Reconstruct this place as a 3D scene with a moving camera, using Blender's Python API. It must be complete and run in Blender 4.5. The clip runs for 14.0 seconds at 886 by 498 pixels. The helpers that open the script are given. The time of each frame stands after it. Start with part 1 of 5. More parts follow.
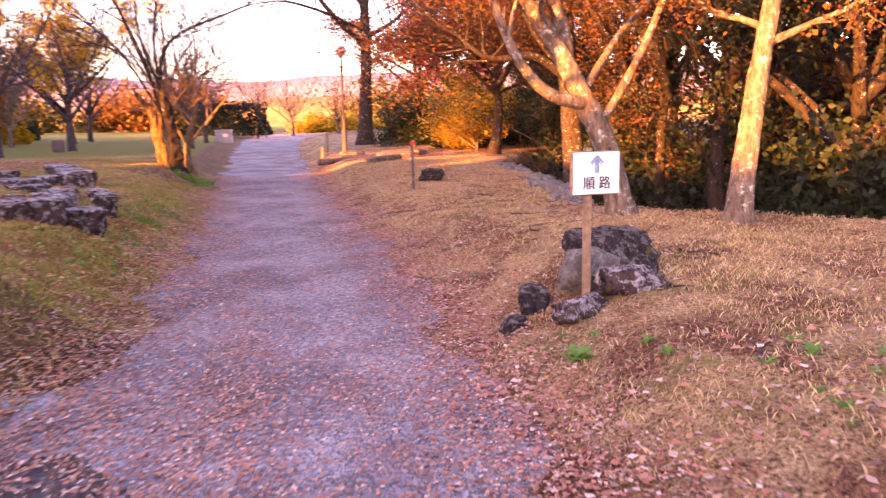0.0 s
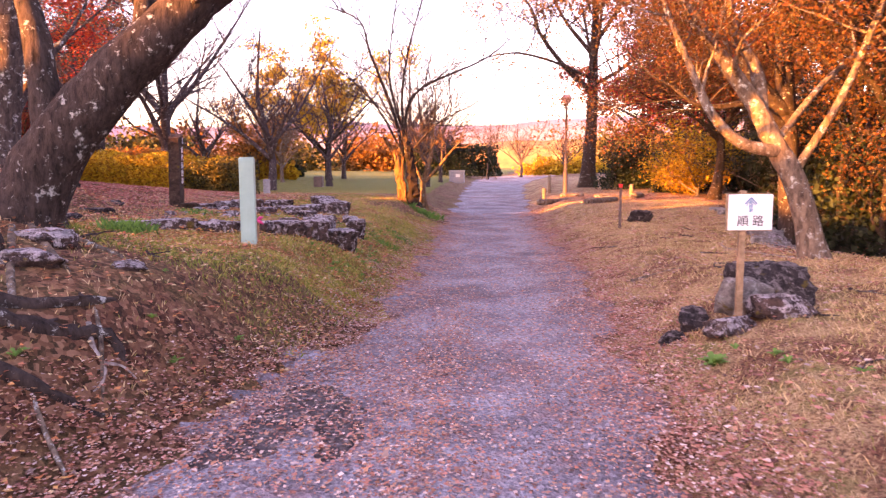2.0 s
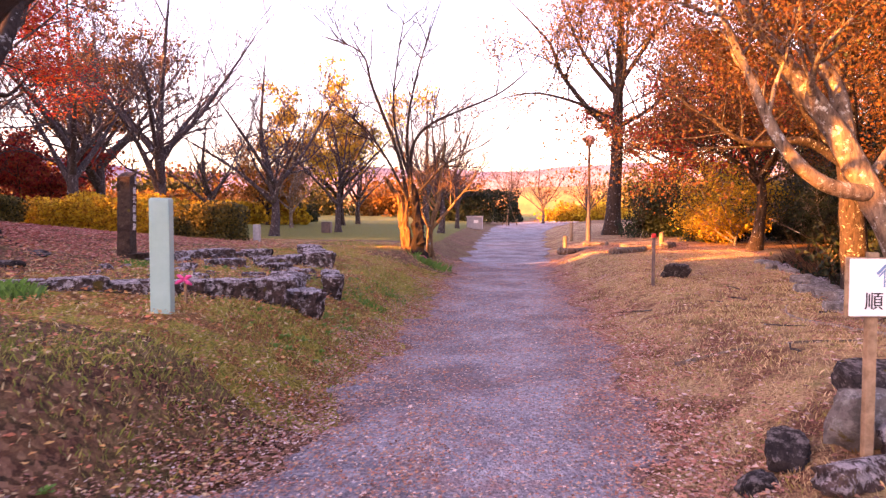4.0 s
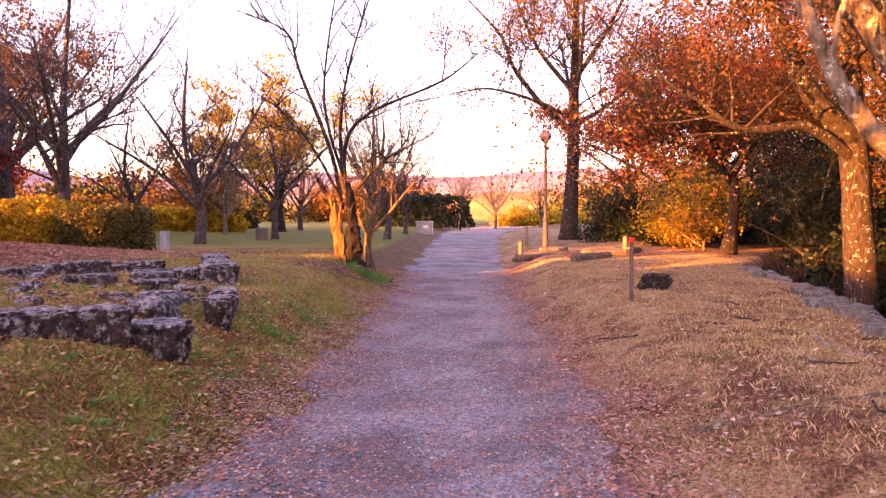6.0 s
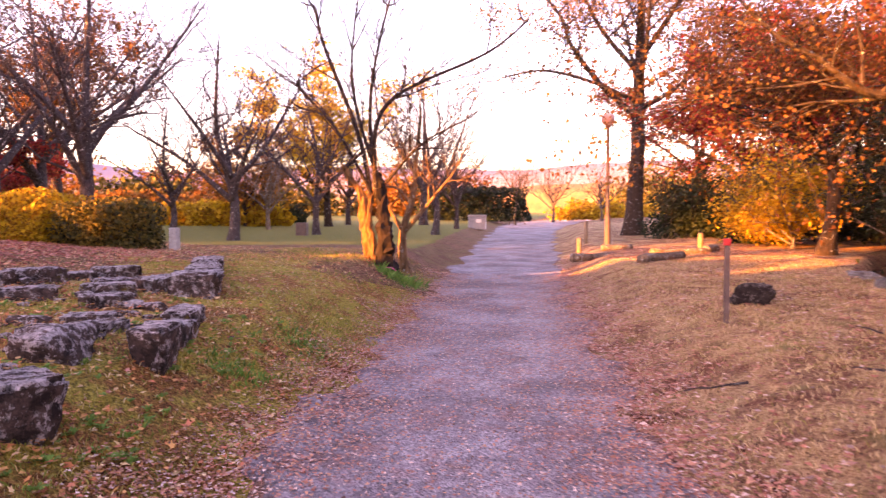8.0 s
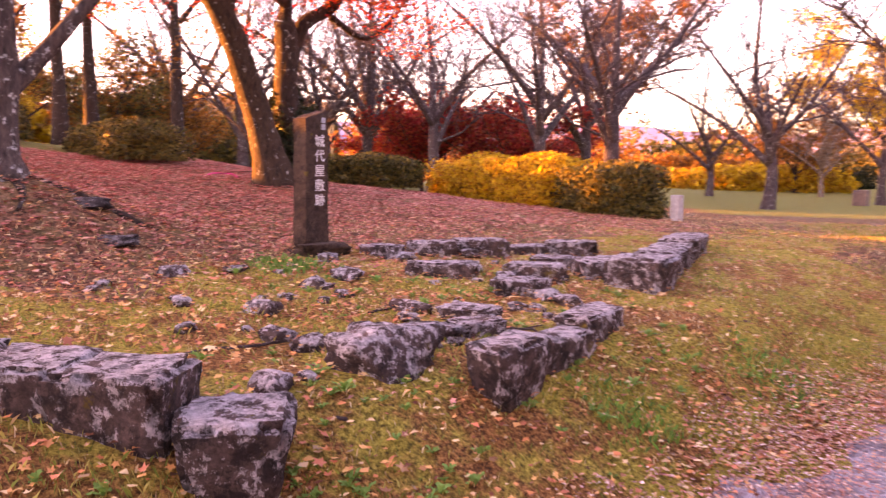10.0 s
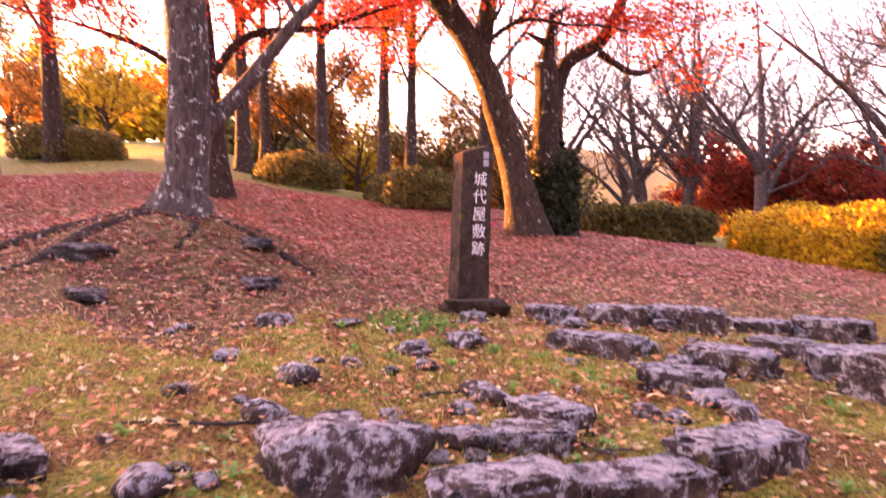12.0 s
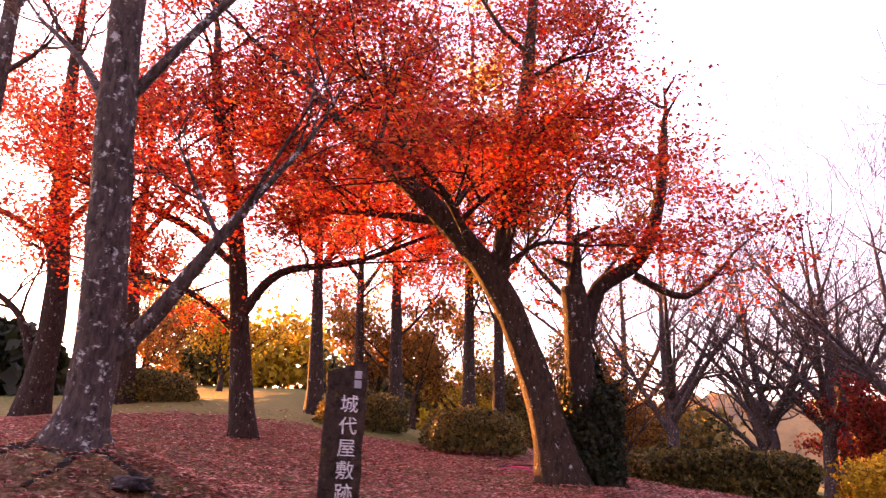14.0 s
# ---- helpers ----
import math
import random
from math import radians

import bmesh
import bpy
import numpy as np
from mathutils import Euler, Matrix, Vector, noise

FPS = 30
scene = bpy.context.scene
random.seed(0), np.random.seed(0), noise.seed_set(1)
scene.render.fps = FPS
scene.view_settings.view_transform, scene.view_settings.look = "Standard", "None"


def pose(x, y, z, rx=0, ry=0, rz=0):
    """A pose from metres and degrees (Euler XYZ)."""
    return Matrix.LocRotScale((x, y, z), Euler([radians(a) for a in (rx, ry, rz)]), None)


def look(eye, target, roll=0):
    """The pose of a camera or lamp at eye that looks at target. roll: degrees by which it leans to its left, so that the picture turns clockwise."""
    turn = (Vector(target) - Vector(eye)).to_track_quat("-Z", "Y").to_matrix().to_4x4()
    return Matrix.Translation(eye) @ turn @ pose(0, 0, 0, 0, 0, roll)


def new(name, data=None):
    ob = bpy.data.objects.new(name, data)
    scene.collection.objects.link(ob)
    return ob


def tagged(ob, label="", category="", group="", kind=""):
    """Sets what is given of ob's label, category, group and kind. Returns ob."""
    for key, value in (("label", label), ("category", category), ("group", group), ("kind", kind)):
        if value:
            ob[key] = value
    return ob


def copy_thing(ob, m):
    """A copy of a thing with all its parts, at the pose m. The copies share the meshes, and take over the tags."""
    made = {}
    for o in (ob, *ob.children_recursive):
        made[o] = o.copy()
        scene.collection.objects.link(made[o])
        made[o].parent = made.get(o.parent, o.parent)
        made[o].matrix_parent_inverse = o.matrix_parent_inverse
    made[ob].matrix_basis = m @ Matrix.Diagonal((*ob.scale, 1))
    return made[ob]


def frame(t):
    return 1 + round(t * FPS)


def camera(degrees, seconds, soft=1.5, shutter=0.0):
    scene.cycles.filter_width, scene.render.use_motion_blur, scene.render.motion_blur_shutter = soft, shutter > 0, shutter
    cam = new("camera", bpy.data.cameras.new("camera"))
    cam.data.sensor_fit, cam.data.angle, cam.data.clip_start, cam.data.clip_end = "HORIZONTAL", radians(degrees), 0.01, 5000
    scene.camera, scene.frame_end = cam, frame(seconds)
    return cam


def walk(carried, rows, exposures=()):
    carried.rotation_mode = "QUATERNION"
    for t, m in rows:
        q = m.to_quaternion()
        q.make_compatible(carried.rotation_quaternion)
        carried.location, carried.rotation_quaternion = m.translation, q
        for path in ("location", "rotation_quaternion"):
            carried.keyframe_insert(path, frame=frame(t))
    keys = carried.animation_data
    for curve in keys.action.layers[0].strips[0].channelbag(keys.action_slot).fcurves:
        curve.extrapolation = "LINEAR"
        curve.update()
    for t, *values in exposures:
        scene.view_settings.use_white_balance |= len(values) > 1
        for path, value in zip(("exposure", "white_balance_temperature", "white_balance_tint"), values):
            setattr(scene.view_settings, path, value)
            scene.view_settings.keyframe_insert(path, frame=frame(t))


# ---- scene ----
cam = camera(62.04, 14.0, soft=1.3, shutter=0.3)
PATH = [
    (0.0, pose(-0.060, 1.900, 1.520, 80.2, 1.20, -13.2)),
    (0.5, pose(-0.040, 0.700, 1.540, 81.8, 0.90, -6.2)),
    (0.8, pose(-0.100, -0.100, 1.570, 83.2, 0.78, -3.9)),
    (1.0, pose(-0.145, -0.400, 1.582, 83.73, 0.75, -2.44)),
    (1.5, pose(0.000, 0.000, 1.562, 83.77, 0.48, 0.00)),
    (2.0, pose(0.115, 0.548, 1.519, 83.68, 0.24, 4.38)),
    (2.5, pose(0.236, 1.052, 1.520, 83.74, 0.03, 6.46)),
    (3.0, pose(0.310, 1.634, 1.559, 84.13, -0.06, 6.99)),
    (3.2, pose(0.305, 1.850, 1.544, 85.55, -0.10, 7.07)),
    (5.3, pose(0.356, 4.321, 1.493, 87.72, 0.25, 3.75)),
    (5.5, pose(0.343, 4.574, 1.466, 87.72, 0.27, 3.53)),
    (6.0, pose(0.357, 5.101, 1.446, 87.66, 0.30, 2.52)),
    (6.5, pose(0.413, 5.634, 1.460, 87.73, 0.28, 2.04)),
    (7.0, pose(0.499, 6.236, 1.462, 87.77, 0.18, 1.90)),
    (7.2, pose(0.533, 6.446, 1.433, 87.77, 0.26, 1.32)),
    (9.3, pose(0.440, 8.820, 1.554, 84.72, 0.70, 31.21)),
    (9.5, pose(0.437, 9.025, 1.528, 84.66, 0.52, 35.70)),
    (10.0, pose(0.394, 9.548, 1.516, 84.43, -0.06, 48.58)),
    (10.5, pose(0.293, 10.041, 1.520, 84.25, -0.54, 56.85)),
    (11.0, pose(0.313, 10.527, 1.494, 84.23, -0.80, 63.22)),
    (11.5, pose(0.179, 11.010, 1.459, 84.15, -1.05, 69.28)),
    (12.0, pose(0.035, 11.472, 1.468, 88.27, -1.35, 75.33)),
    (12.5, pose(-0.152, 11.961, 1.478, 98.03, -1.78, 82.60)),
    (13.0, pose(-0.342, 12.449, 1.495, 103.07, -2.09, 84.32)),
    (13.5, pose(-0.479, 12.975, 1.518, 106.05, -2.13, 85.67)),
    (14.0, pose(-0.641, 13.528, 1.440, 106.99, -2.13, 86.62)),
]
EXPOSURES = [(t, stops, kelvin, tint) for t, stops, kelvin, tint in ((0.0, 3.15, 7300, 72), (3.0, 3.1, 7300, 66), (6.0, 2.92, 7500, 68), (8.0, 3.2, 7700, 70), (9.5, 3.55, 8700, 77), (11.0, 4.12, 8500, 76), (12.0, 4.0, 8400, 76), (12.7, 3.75, 8000, 76), (13.5, 3.25, 8000, 77), (14.0, 3.05, 8000, 77))]
walk(cam, PATH, EXPOSURES)

# world and sun
SUN_YAW, SUN_UP = 128.0, 8.0
sun_way = Vector((-math.sin(radians(SUN_YAW)) * math.cos(radians(SUN_UP)), math.cos(radians(SUN_YAW)) * math.cos(radians(SUN_UP)), math.sin(radians(SUN_UP))))
world = bpy.data.worlds.new("evening_sky")
scene.world = world
world.use_nodes = True
wn = world.node_tree
sky = wn.nodes.new("ShaderNodeTexSky")
sky.sky_type = "NISHITA"
sky.sun_disc = False
sky.sun_elevation = radians(SUN_UP)
sky.sun_rotation = radians(-SUN_YAW)
sky.air_density, sky.dust_density, sky.ozone_density = 1.0, 1.2, 1.0
wn.links.new(sky.outputs[0], wn.nodes["Background"].inputs[0])
wn.nodes["Background"].inputs[1].default_value = 0.15
sun = new("sun", bpy.data.lights.new("sun", "SUN"))
sun.data.energy, sun.data.angle, sun.data.color = 5.0, radians(0.6), (1.0, 0.46, 0.055)
sun.matrix_world = look(sun_way * 50, (0, 0, 0))

# ---- materials ----


def material(name, rough=0.85):
    """A node material: the material, its nodes, its links and the shader."""
    m = bpy.data.materials.new(name)
    m.use_nodes = True
    shader = m.node_tree.nodes["Principled BSDF"]
    shader.inputs["Roughness"].default_value = rough
    shader.inputs["Specular IOR Level"].default_value = 0.25
    return m, m.node_tree.nodes, m.node_tree.links, shader


def noise_at(nodes, links, scale, detail=5.0, rough=0.6, local=False):
    tex, co = nodes.new("ShaderNodeTexNoise"), nodes.new("ShaderNodeTexCoord" if local else "ShaderNodeNewGeometry")
    tex.inputs["Scale"].default_value, tex.inputs["Detail"].default_value, tex.inputs["Roughness"].default_value = scale, detail, rough
    links.new(co.outputs["Object" if local else "Position"], tex.inputs["Vector"])
    return tex.outputs["Fac"]


def cells_at(nodes, links, scale, out="Color"):
    tex, co = nodes.new("ShaderNodeTexVoronoi"), nodes.new("ShaderNodeNewGeometry")
    tex.inputs["Scale"].default_value = scale
    links.new(co.outputs["Position"], tex.inputs["Vector"])
    return tex.outputs[out]


def ramp(nodes, links, source, stops):
    r = nodes.new("ShaderNodeValToRGB")
    e = r.color_ramp.elements
    while len(e) < len(stops):
        e.new(0.5)
    for k, (at, c) in enumerate(stops):
        e[k].position, e[k].color = at, (*c, 1)
    links.new(source, r.inputs[0])
    return r.outputs[0]


def blend(nodes, links, fac, a, b, kind="MIX"):
    m = nodes.new("ShaderNodeMix")
    m.data_type, m.blend_type = "RGBA", kind
    for slot, v in ((0, fac), (6, a), (7, b)):
        if isinstance(v, (int, float)):
            m.inputs[slot].default_value = v
        elif isinstance(v, tuple):
            m.inputs[slot].default_value = (*v, 1)
        else:
            links.new(v, m.inputs[slot])
    return m.outputs[2]


def bump(nodes, links, shader, source, strength, distance=0.02):
    b = nodes.new("ShaderNodeBump")
    b.inputs["Strength"].default_value, b.inputs["Distance"].default_value = strength, distance
    links.new(source, b.inputs["Height"])
    links.new(b.outputs[0], shader.inputs["Normal"])


def ground_material():
    m, n, l, s = material("leaf_strewn_soil", 0.95)
    big = noise_at(n, l, 0.55, 3)
    mid = noise_at(n, l, 3.2, 6)
    fine = noise_at(n, l, 38, 6, 0.75)
    # Near-black stop at the bump lows puts shade between leaves into the colour.
    soil = ramp(n, l, fine, [(0.40, (0.014, 0.006, 0.004)), (0.52, (0.12, 0.047, 0.024)), (0.66, (0.50, 0.23, 0.11))])
    grass = ramp(n, l, fine, [(0.32, (0.04, 0.04, 0.012)), (0.52, (0.20, 0.14, 0.05)), (0.72, (0.50, 0.33, 0.14))])
    where = ramp(n, l, mid, [(0.40, (0, 0, 0)), (0.60, (1, 1, 1))])
    base = blend(n, l, where, soil, grass)
    litter = ramp(n, l, cells_at(n, l, 26), [(0.2, (0.035, 0.013, 0.009)), (0.5, (0.19, 0.072, 0.042)), (0.8, (0.42, 0.20, 0.12))])
    cover = ramp(n, l, big, [(0.42, (0.15, 0.15, 0.15)), (0.62, (0.75, 0.75, 0.75))])
    l.new(blend(n, l, cover, base, litter), s.inputs["Base Color"])
    bump(n, l, s, fine, 0.9, 0.04)
    return m


def verge_material():
    m, n, l, s = material("dry_grass_verge", 0.95)
    fine = noise_at(n, l, 45, 7, 0.75)
    straw = ramp(n, l, fine, [(0.36, (0.04, 0.022, 0.010)), (0.48, (0.45, 0.27, 0.13)), (0.66, (0.82, 0.60, 0.34))])
    soil = ramp(n, l, fine, [(0.36, (0.018, 0.008, 0.005)), (0.50, (0.21, 0.085, 0.045)), (0.68, (0.52, 0.26, 0.15))])
    green = ramp(n, l, noise_at(n, l, 2.1, 6), [(0.56, (0, 0, 0)), (0.72, (0.7, 0.7, 0.7))])
    c = blend(n, l, ramp(n, l, noise_at(n, l, 1.6, 6, 0.7), [(0.42, (0, 0, 0)), (0.58, (1, 1, 1))]), soil, straw)
    l.new(blend(n, l, green, c, (0.20, 0.20, 0.05)), s.inputs["Base Color"])
    bump(n, l, s, fine, 0.9, 0.04)
    return m


def bank_material():
    m, n, l, s = material("mossy_bank_soil", 0.95)
    fine = noise_at(n, l, 42, 7, 0.75)
    soil = ramp(n, l, fine, [(0.34, (0.012, 0.006, 0.003)), (0.47, (0.22, 0.085, 0.022)), (0.64, (0.68, 0.31, 0.10))])
    moss = ramp(n, l, fine, [(0.34, (0.03, 0.024, 0.005)), (0.47, (0.29, 0.23, 0.03)), (0.64, (0.68, 0.54, 0.10))])
    where = ramp(n, l, noise_at(n, l, 2.6, 7, 0.65), [(0.44, (0, 0, 0)), (0.56, (1, 1, 1))])
    l.new(blend(n, l, where, soil, moss), s.inputs["Base Color"])
    bump(n, l, s, fine, 1.0, 0.05)
    return m


def lawn_material():
    m, n, l, s = material("mown_lawn", 0.95)
    l.new(ramp(n, l, noise_at(n, l, 9, 7, 0.7), [(0.3, (0.06, 0.075, 0.015)), (0.55, (0.17, 0.16, 0.03)), (0.8, (0.30, 0.22, 0.06))]), s.inputs["Base Color"])
    bump(n, l, s, noise_at(n, l, 30), 0.8, 0.04)
    return m


def path_material():
    m, n, l, s = material("gravel", 0.9)
    grit = ramp(n, l, cells_at(n, l, 42), [(0.1, (0.13, 0.12, 0.14)), (0.5, (0.36, 0.335, 0.38)), (0.9, (0.70, 0.66, 0.71))])
    dust = ramp(n, l, noise_at(n, l, 120, 3), [(0.3, (0.16, 0.14, 0.16)), (0.7, (0.40, 0.37, 0.41))])
    stone = blend(n, l, 0.45, grit, dust)
    damp = ramp(n, l, noise_at(n, l, 0.9, 5), [(0.38, (0.55, 0.5, 0.5)), (0.60, (1, 1, 1))])
    stone = blend(n, l, 1.0, stone, damp, "MULTIPLY")
    crumbs = ramp(n, l, cells_at(n, l, 55), [(0.3, (0.20, 0.09, 0.08)), (0.7, (0.42, 0.22, 0.19))])
    there = ramp(n, l, noise_at(n, l, 2.3, 7, 0.7), [(0.50, (0, 0, 0)), (0.66, (0.6, 0.6, 0.6))])
    c = blend(n, l, there, stone, crumbs)
    rim, add = n.new("ShaderNodeAttribute"), n.new("ShaderNodeMath")
    rim.attribute_name, add.operation = "rim", "ADD"
    l.new(rim.outputs["Fac"], add.inputs[0])
    l.new(noise_at(n, l, 3.4, 7, 0.7), add.inputs[1])
    mud = ramp(n, l, noise_at(n, l, 40, 6, 0.75), [(0.36, (0.03, 0.014, 0.010)), (0.50, (0.20, 0.095, 0.065)), (0.68, (0.46, 0.25, 0.18))])
    c = blend(n, l, ramp(n, l, add.outputs[0], [(0.92, (0, 0, 0)), (1.0, (1, 1, 1))]) , c, mud)
    l.new(c, s.inputs["Base Color"])
    bump(n, l, s, cells_at(n, l, 48, "Distance"), 1.0, 0.02)
    return m


def bark_material(name, dark, light, lichen=0.0, scale=1.0):
    m, n, l, s = material(name, 0.95)
    co, mp, tex = n.new("ShaderNodeNewGeometry"), n.new("ShaderNodeMapping"), n.new("ShaderNodeTexNoise")
    mp.inputs["Scale"].default_value = (1, 1, 0.3)
    l.new(co.outputs["Position"], mp.inputs[0])
    l.new(mp.outputs[0], tex.inputs["Vector"])
    tex.inputs["Scale"].default_value, tex.inputs["Detail"].default_value, tex.inputs["Roughness"].default_value = 22 * scale, 8, 0.7
    c = ramp(n, l, tex.outputs["Fac"], [(0.32, dark), (0.68, light)])
    if lichen:
        spot = ramp(n, l, noise_at(n, l, 11, 8, 0.74), [(0.60 - 0.16 * lichen, (0, 0, 0)), (0.66 - 0.14 * lichen, (1, 1, 1))])
        c = blend(n, l, spot, c, ramp(n, l, noise_at(n, l, 30), [(0.35, (0.30, 0.31, 0.29)), (0.7, (0.62, 0.62, 0.58))]))
    l.new(c, s.inputs["Base Color"])
    bump(n, l, s, tex.outputs["Fac"], 1.0, 0.035)
    return m


def leaf_material(name, *colours, glow=0.45):
    """Leaves in the given colours, thin enough to let light through."""
    m, n, l, s = material(name, 0.6)
    g = n.new("ShaderNodeNewGeometry")
    k = len(colours)
    c = ramp(n, l, g.outputs["Random Per Island"], [((i + 0.5) / k, col) for i, col in enumerate(colours)])
    t, mix = n.new("ShaderNodeBsdfTranslucent"), n.new("ShaderNodeMixShader")
    l.new(c, s.inputs["Base Color"])
    l.new(c, t.inputs["Color"])
    mix.inputs[0].default_value = glow
    l.new(s.outputs[0], mix.inputs[1])
    l.new(t.outputs[0], mix.inputs[2])
    l.new(mix.outputs[0], n["Material Output"].inputs["Surface"])
    return m


def rock_material(name, dark, light, lichen=(0.50, 0.50, 0.53), crust=0.52):
    m, n, l, s = material(name, 0.9)
    grain = noise_at(n, l, 24, 9, 0.8)
    c = ramp(n, l, noise_at(n, l, 5, 8, 0.75), [(0.32, dark), (0.52, tuple(0.45 * a + 0.55 * b for a, b in zip(dark, light))), (0.70, light)])
    c = blend(n, l, ramp(n, l, grain, [(0.40, (0.35, 0.35, 0.35)), (0.58, (1, 1, 1))]), dark, c)
    # Lichen patches from noise; lighter tops are put into the colour by facing.
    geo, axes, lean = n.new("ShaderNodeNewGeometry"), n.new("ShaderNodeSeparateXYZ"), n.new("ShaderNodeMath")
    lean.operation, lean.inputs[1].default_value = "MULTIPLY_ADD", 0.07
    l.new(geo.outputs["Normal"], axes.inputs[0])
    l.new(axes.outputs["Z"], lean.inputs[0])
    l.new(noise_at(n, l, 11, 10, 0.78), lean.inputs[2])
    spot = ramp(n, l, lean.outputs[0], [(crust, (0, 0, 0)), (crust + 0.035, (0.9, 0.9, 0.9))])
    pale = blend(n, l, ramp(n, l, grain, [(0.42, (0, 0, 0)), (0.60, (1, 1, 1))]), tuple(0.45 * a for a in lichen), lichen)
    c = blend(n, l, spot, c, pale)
    black = ramp(n, l, noise_at(n, l, 9, 9, 0.75), [(0.51, (0, 0, 0)), (0.58, (0.7, 0.7, 0.7))])
    c = blend(n, l, black, c, tuple(0.6 * a for a in dark))
    moss = ramp(n, l, noise_at(n, l, 4.4, 8, 0.7), [(0.61, (0, 0, 0)), (0.66, (0.85, 0.85, 0.85))])
    c = blend(n, l, moss, c, (0.17, 0.12, 0.02))
    l.new(c, s.inputs["Base Color"])
    bump(n, l, s, grain, 1.0, 0.07)
    return m


def plain_material(name, a, b, scale=14, rough=0.6, metal=0.0, relief=0.2):
    m, n, l, s = material(name, rough)
    f = noise_at(n, l, scale, 6)
    l.new(ramp(n, l, f, [(0.35, a), (0.68, b)]), s.inputs["Base Color"])
    s.inputs["Metallic"].default_value = metal
    bump(n, l, s, noise_at(n, l, scale * 4, 4), relief, 0.01)
    return m


GROUND, LAWN, VERGE, BANK, GRAVEL = ground_material(), lawn_material(), verge_material(), bank_material(), path_material()
BARK_CHERRY = bark_material("lichen_cherry_bark", (0.014, 0.009, 0.008), (0.12, 0.085, 0.072), 0.24)
BARK_LEAN = bark_material("black_cherry_bark", (0.011, 0.007, 0.006), (0.085, 0.058, 0.048), 0.12)
BARK_PALE = bark_material("pale_mottled_bark", (0.035, 0.022, 0.016), (0.30, 0.215, 0.155), 0.30, 0.7)
BARK_DARK = bark_material("dark_bark", (0.012, 0.008, 0.006), (0.065, 0.042, 0.032), 0.04)
BARK_GREY = bark_material("grey_twig_bark", (0.022, 0.015, 0.015), (0.125, 0.092, 0.090), 0.12)
BARK_MID = bark_material("brown_maple_bark", (0.008, 0.005, 0.004), (0.075, 0.046, 0.028), 0.03)
BARK_BLEACHED = bark_material("bleached_dead_wood", (0.16, 0.12, 0.10), (0.52, 0.44, 0.40), 0.1)
# Golden sunlight on the stem is put into this bark colour.
BARK_SUNLIT = bark_material("sunlit_ochre_bark", (0.06, 0.032, 0.016), (0.34, 0.20, 0.10), 0.05, 0.6)
# Stump pair: shaded side put into near-black bark, sunlight into orange wood.
BARK_SHADED = bark_material("shaded_stump_bark", (0.006, 0.004, 0.003), (0.035, 0.022, 0.016), 0.0, 0.6)
BARK_STUMP = bark_material("split_stump_wood", (0.014, 0.006, 0.003), (0.36, 0.17, 0.055), 0.0, 0.45)
LEAF_RED = leaf_material("red_maple_leaves", (0.52, 0.040, 0.024), (0.72, 0.11, 0.03), (0.22, 0.016, 0.018), (0.42, 0.028, 0.028), (0.78, 0.22, 0.04), (0.30, 0.05, 0.02), glow=0.5)
LEAF_DEEP = leaf_material("crimson_leaves", (0.26, 0.020, 0.020), (0.46, 0.05, 0.03), (0.36, 0.09, 0.03), (0.13, 0.015, 0.015), glow=0.5)
LEAF_ORANGE = leaf_material("orange_leaves", (0.28, 0.105, 0.016), (0.40, 0.19, 0.03), (0.10, 0.036, 0.009), (0.22, 0.11, 0.026))
LEAF_BROWN = leaf_material("russet_leaves", (0.15, 0.055, 0.017), (0.23, 0.10, 0.03), (0.05, 0.018, 0.008), (0.17, 0.10, 0.025))
# Yellow autumn leaves with the low sun's gold put into the colour.
LEAF_SUN_GOLD = leaf_material("sun_gold_leaves", (0.56, 0.37, 0.015), (0.68, 0.48, 0.03), (0.20, 0.10, 0.01), (0.44, 0.24, 0.015))
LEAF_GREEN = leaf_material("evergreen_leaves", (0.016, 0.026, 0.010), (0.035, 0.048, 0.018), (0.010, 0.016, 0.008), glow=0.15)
LEAF_OLIVE = leaf_material("olive_leaves", (0.08, 0.075, 0.018), (0.22, 0.165, 0.035), (0.03, 0.030, 0.010), glow=0.3)
LITTER = leaf_material("fallen_leaves", (0.52, 0.20, 0.13), (0.68, 0.36, 0.22), (0.28, 0.08, 0.05), (0.88, 0.66, 0.56), (0.12, 0.045, 0.03), (0.62, 0.26, 0.19), glow=0.15)
LITTER_BANK = leaf_material("rust_brown_leaves", (0.62, 0.20, 0.07), (0.78, 0.40, 0.13), (0.26, 0.075, 0.03), (0.88, 0.62, 0.32), (0.10, 0.03, 0.012), (0.70, 0.22, 0.11), glow=0.2)
LITTER_RED = leaf_material("fallen_maple_leaves", (0.46, 0.10, 0.08), (0.62, 0.22, 0.15), (0.24, 0.05, 0.04), (0.76, 0.42, 0.30), (0.50, 0.16, 0.12), glow=0.15)
GRASS_DRY = leaf_material("dry_grass_blades", (0.74, 0.52, 0.26), (0.84, 0.65, 0.38), (0.40, 0.24, 0.11), (0.34, 0.29, 0.08), glow=0.3)
GRASS_GREEN = leaf_material("green_grass_blades", (0.16, 0.22, 0.035), (0.30, 0.32, 0.06), (0.50, 0.40, 0.10), glow=0.35)
WEED = leaf_material("fresh_weed_leaves", (0.10, 0.26, 0.04), (0.18, 0.36, 0.07), (0.07, 0.18, 0.04), glow=0.35)
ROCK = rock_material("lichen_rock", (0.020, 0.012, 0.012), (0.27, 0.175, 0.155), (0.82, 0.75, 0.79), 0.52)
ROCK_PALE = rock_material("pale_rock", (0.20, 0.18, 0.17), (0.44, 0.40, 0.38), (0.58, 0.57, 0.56))
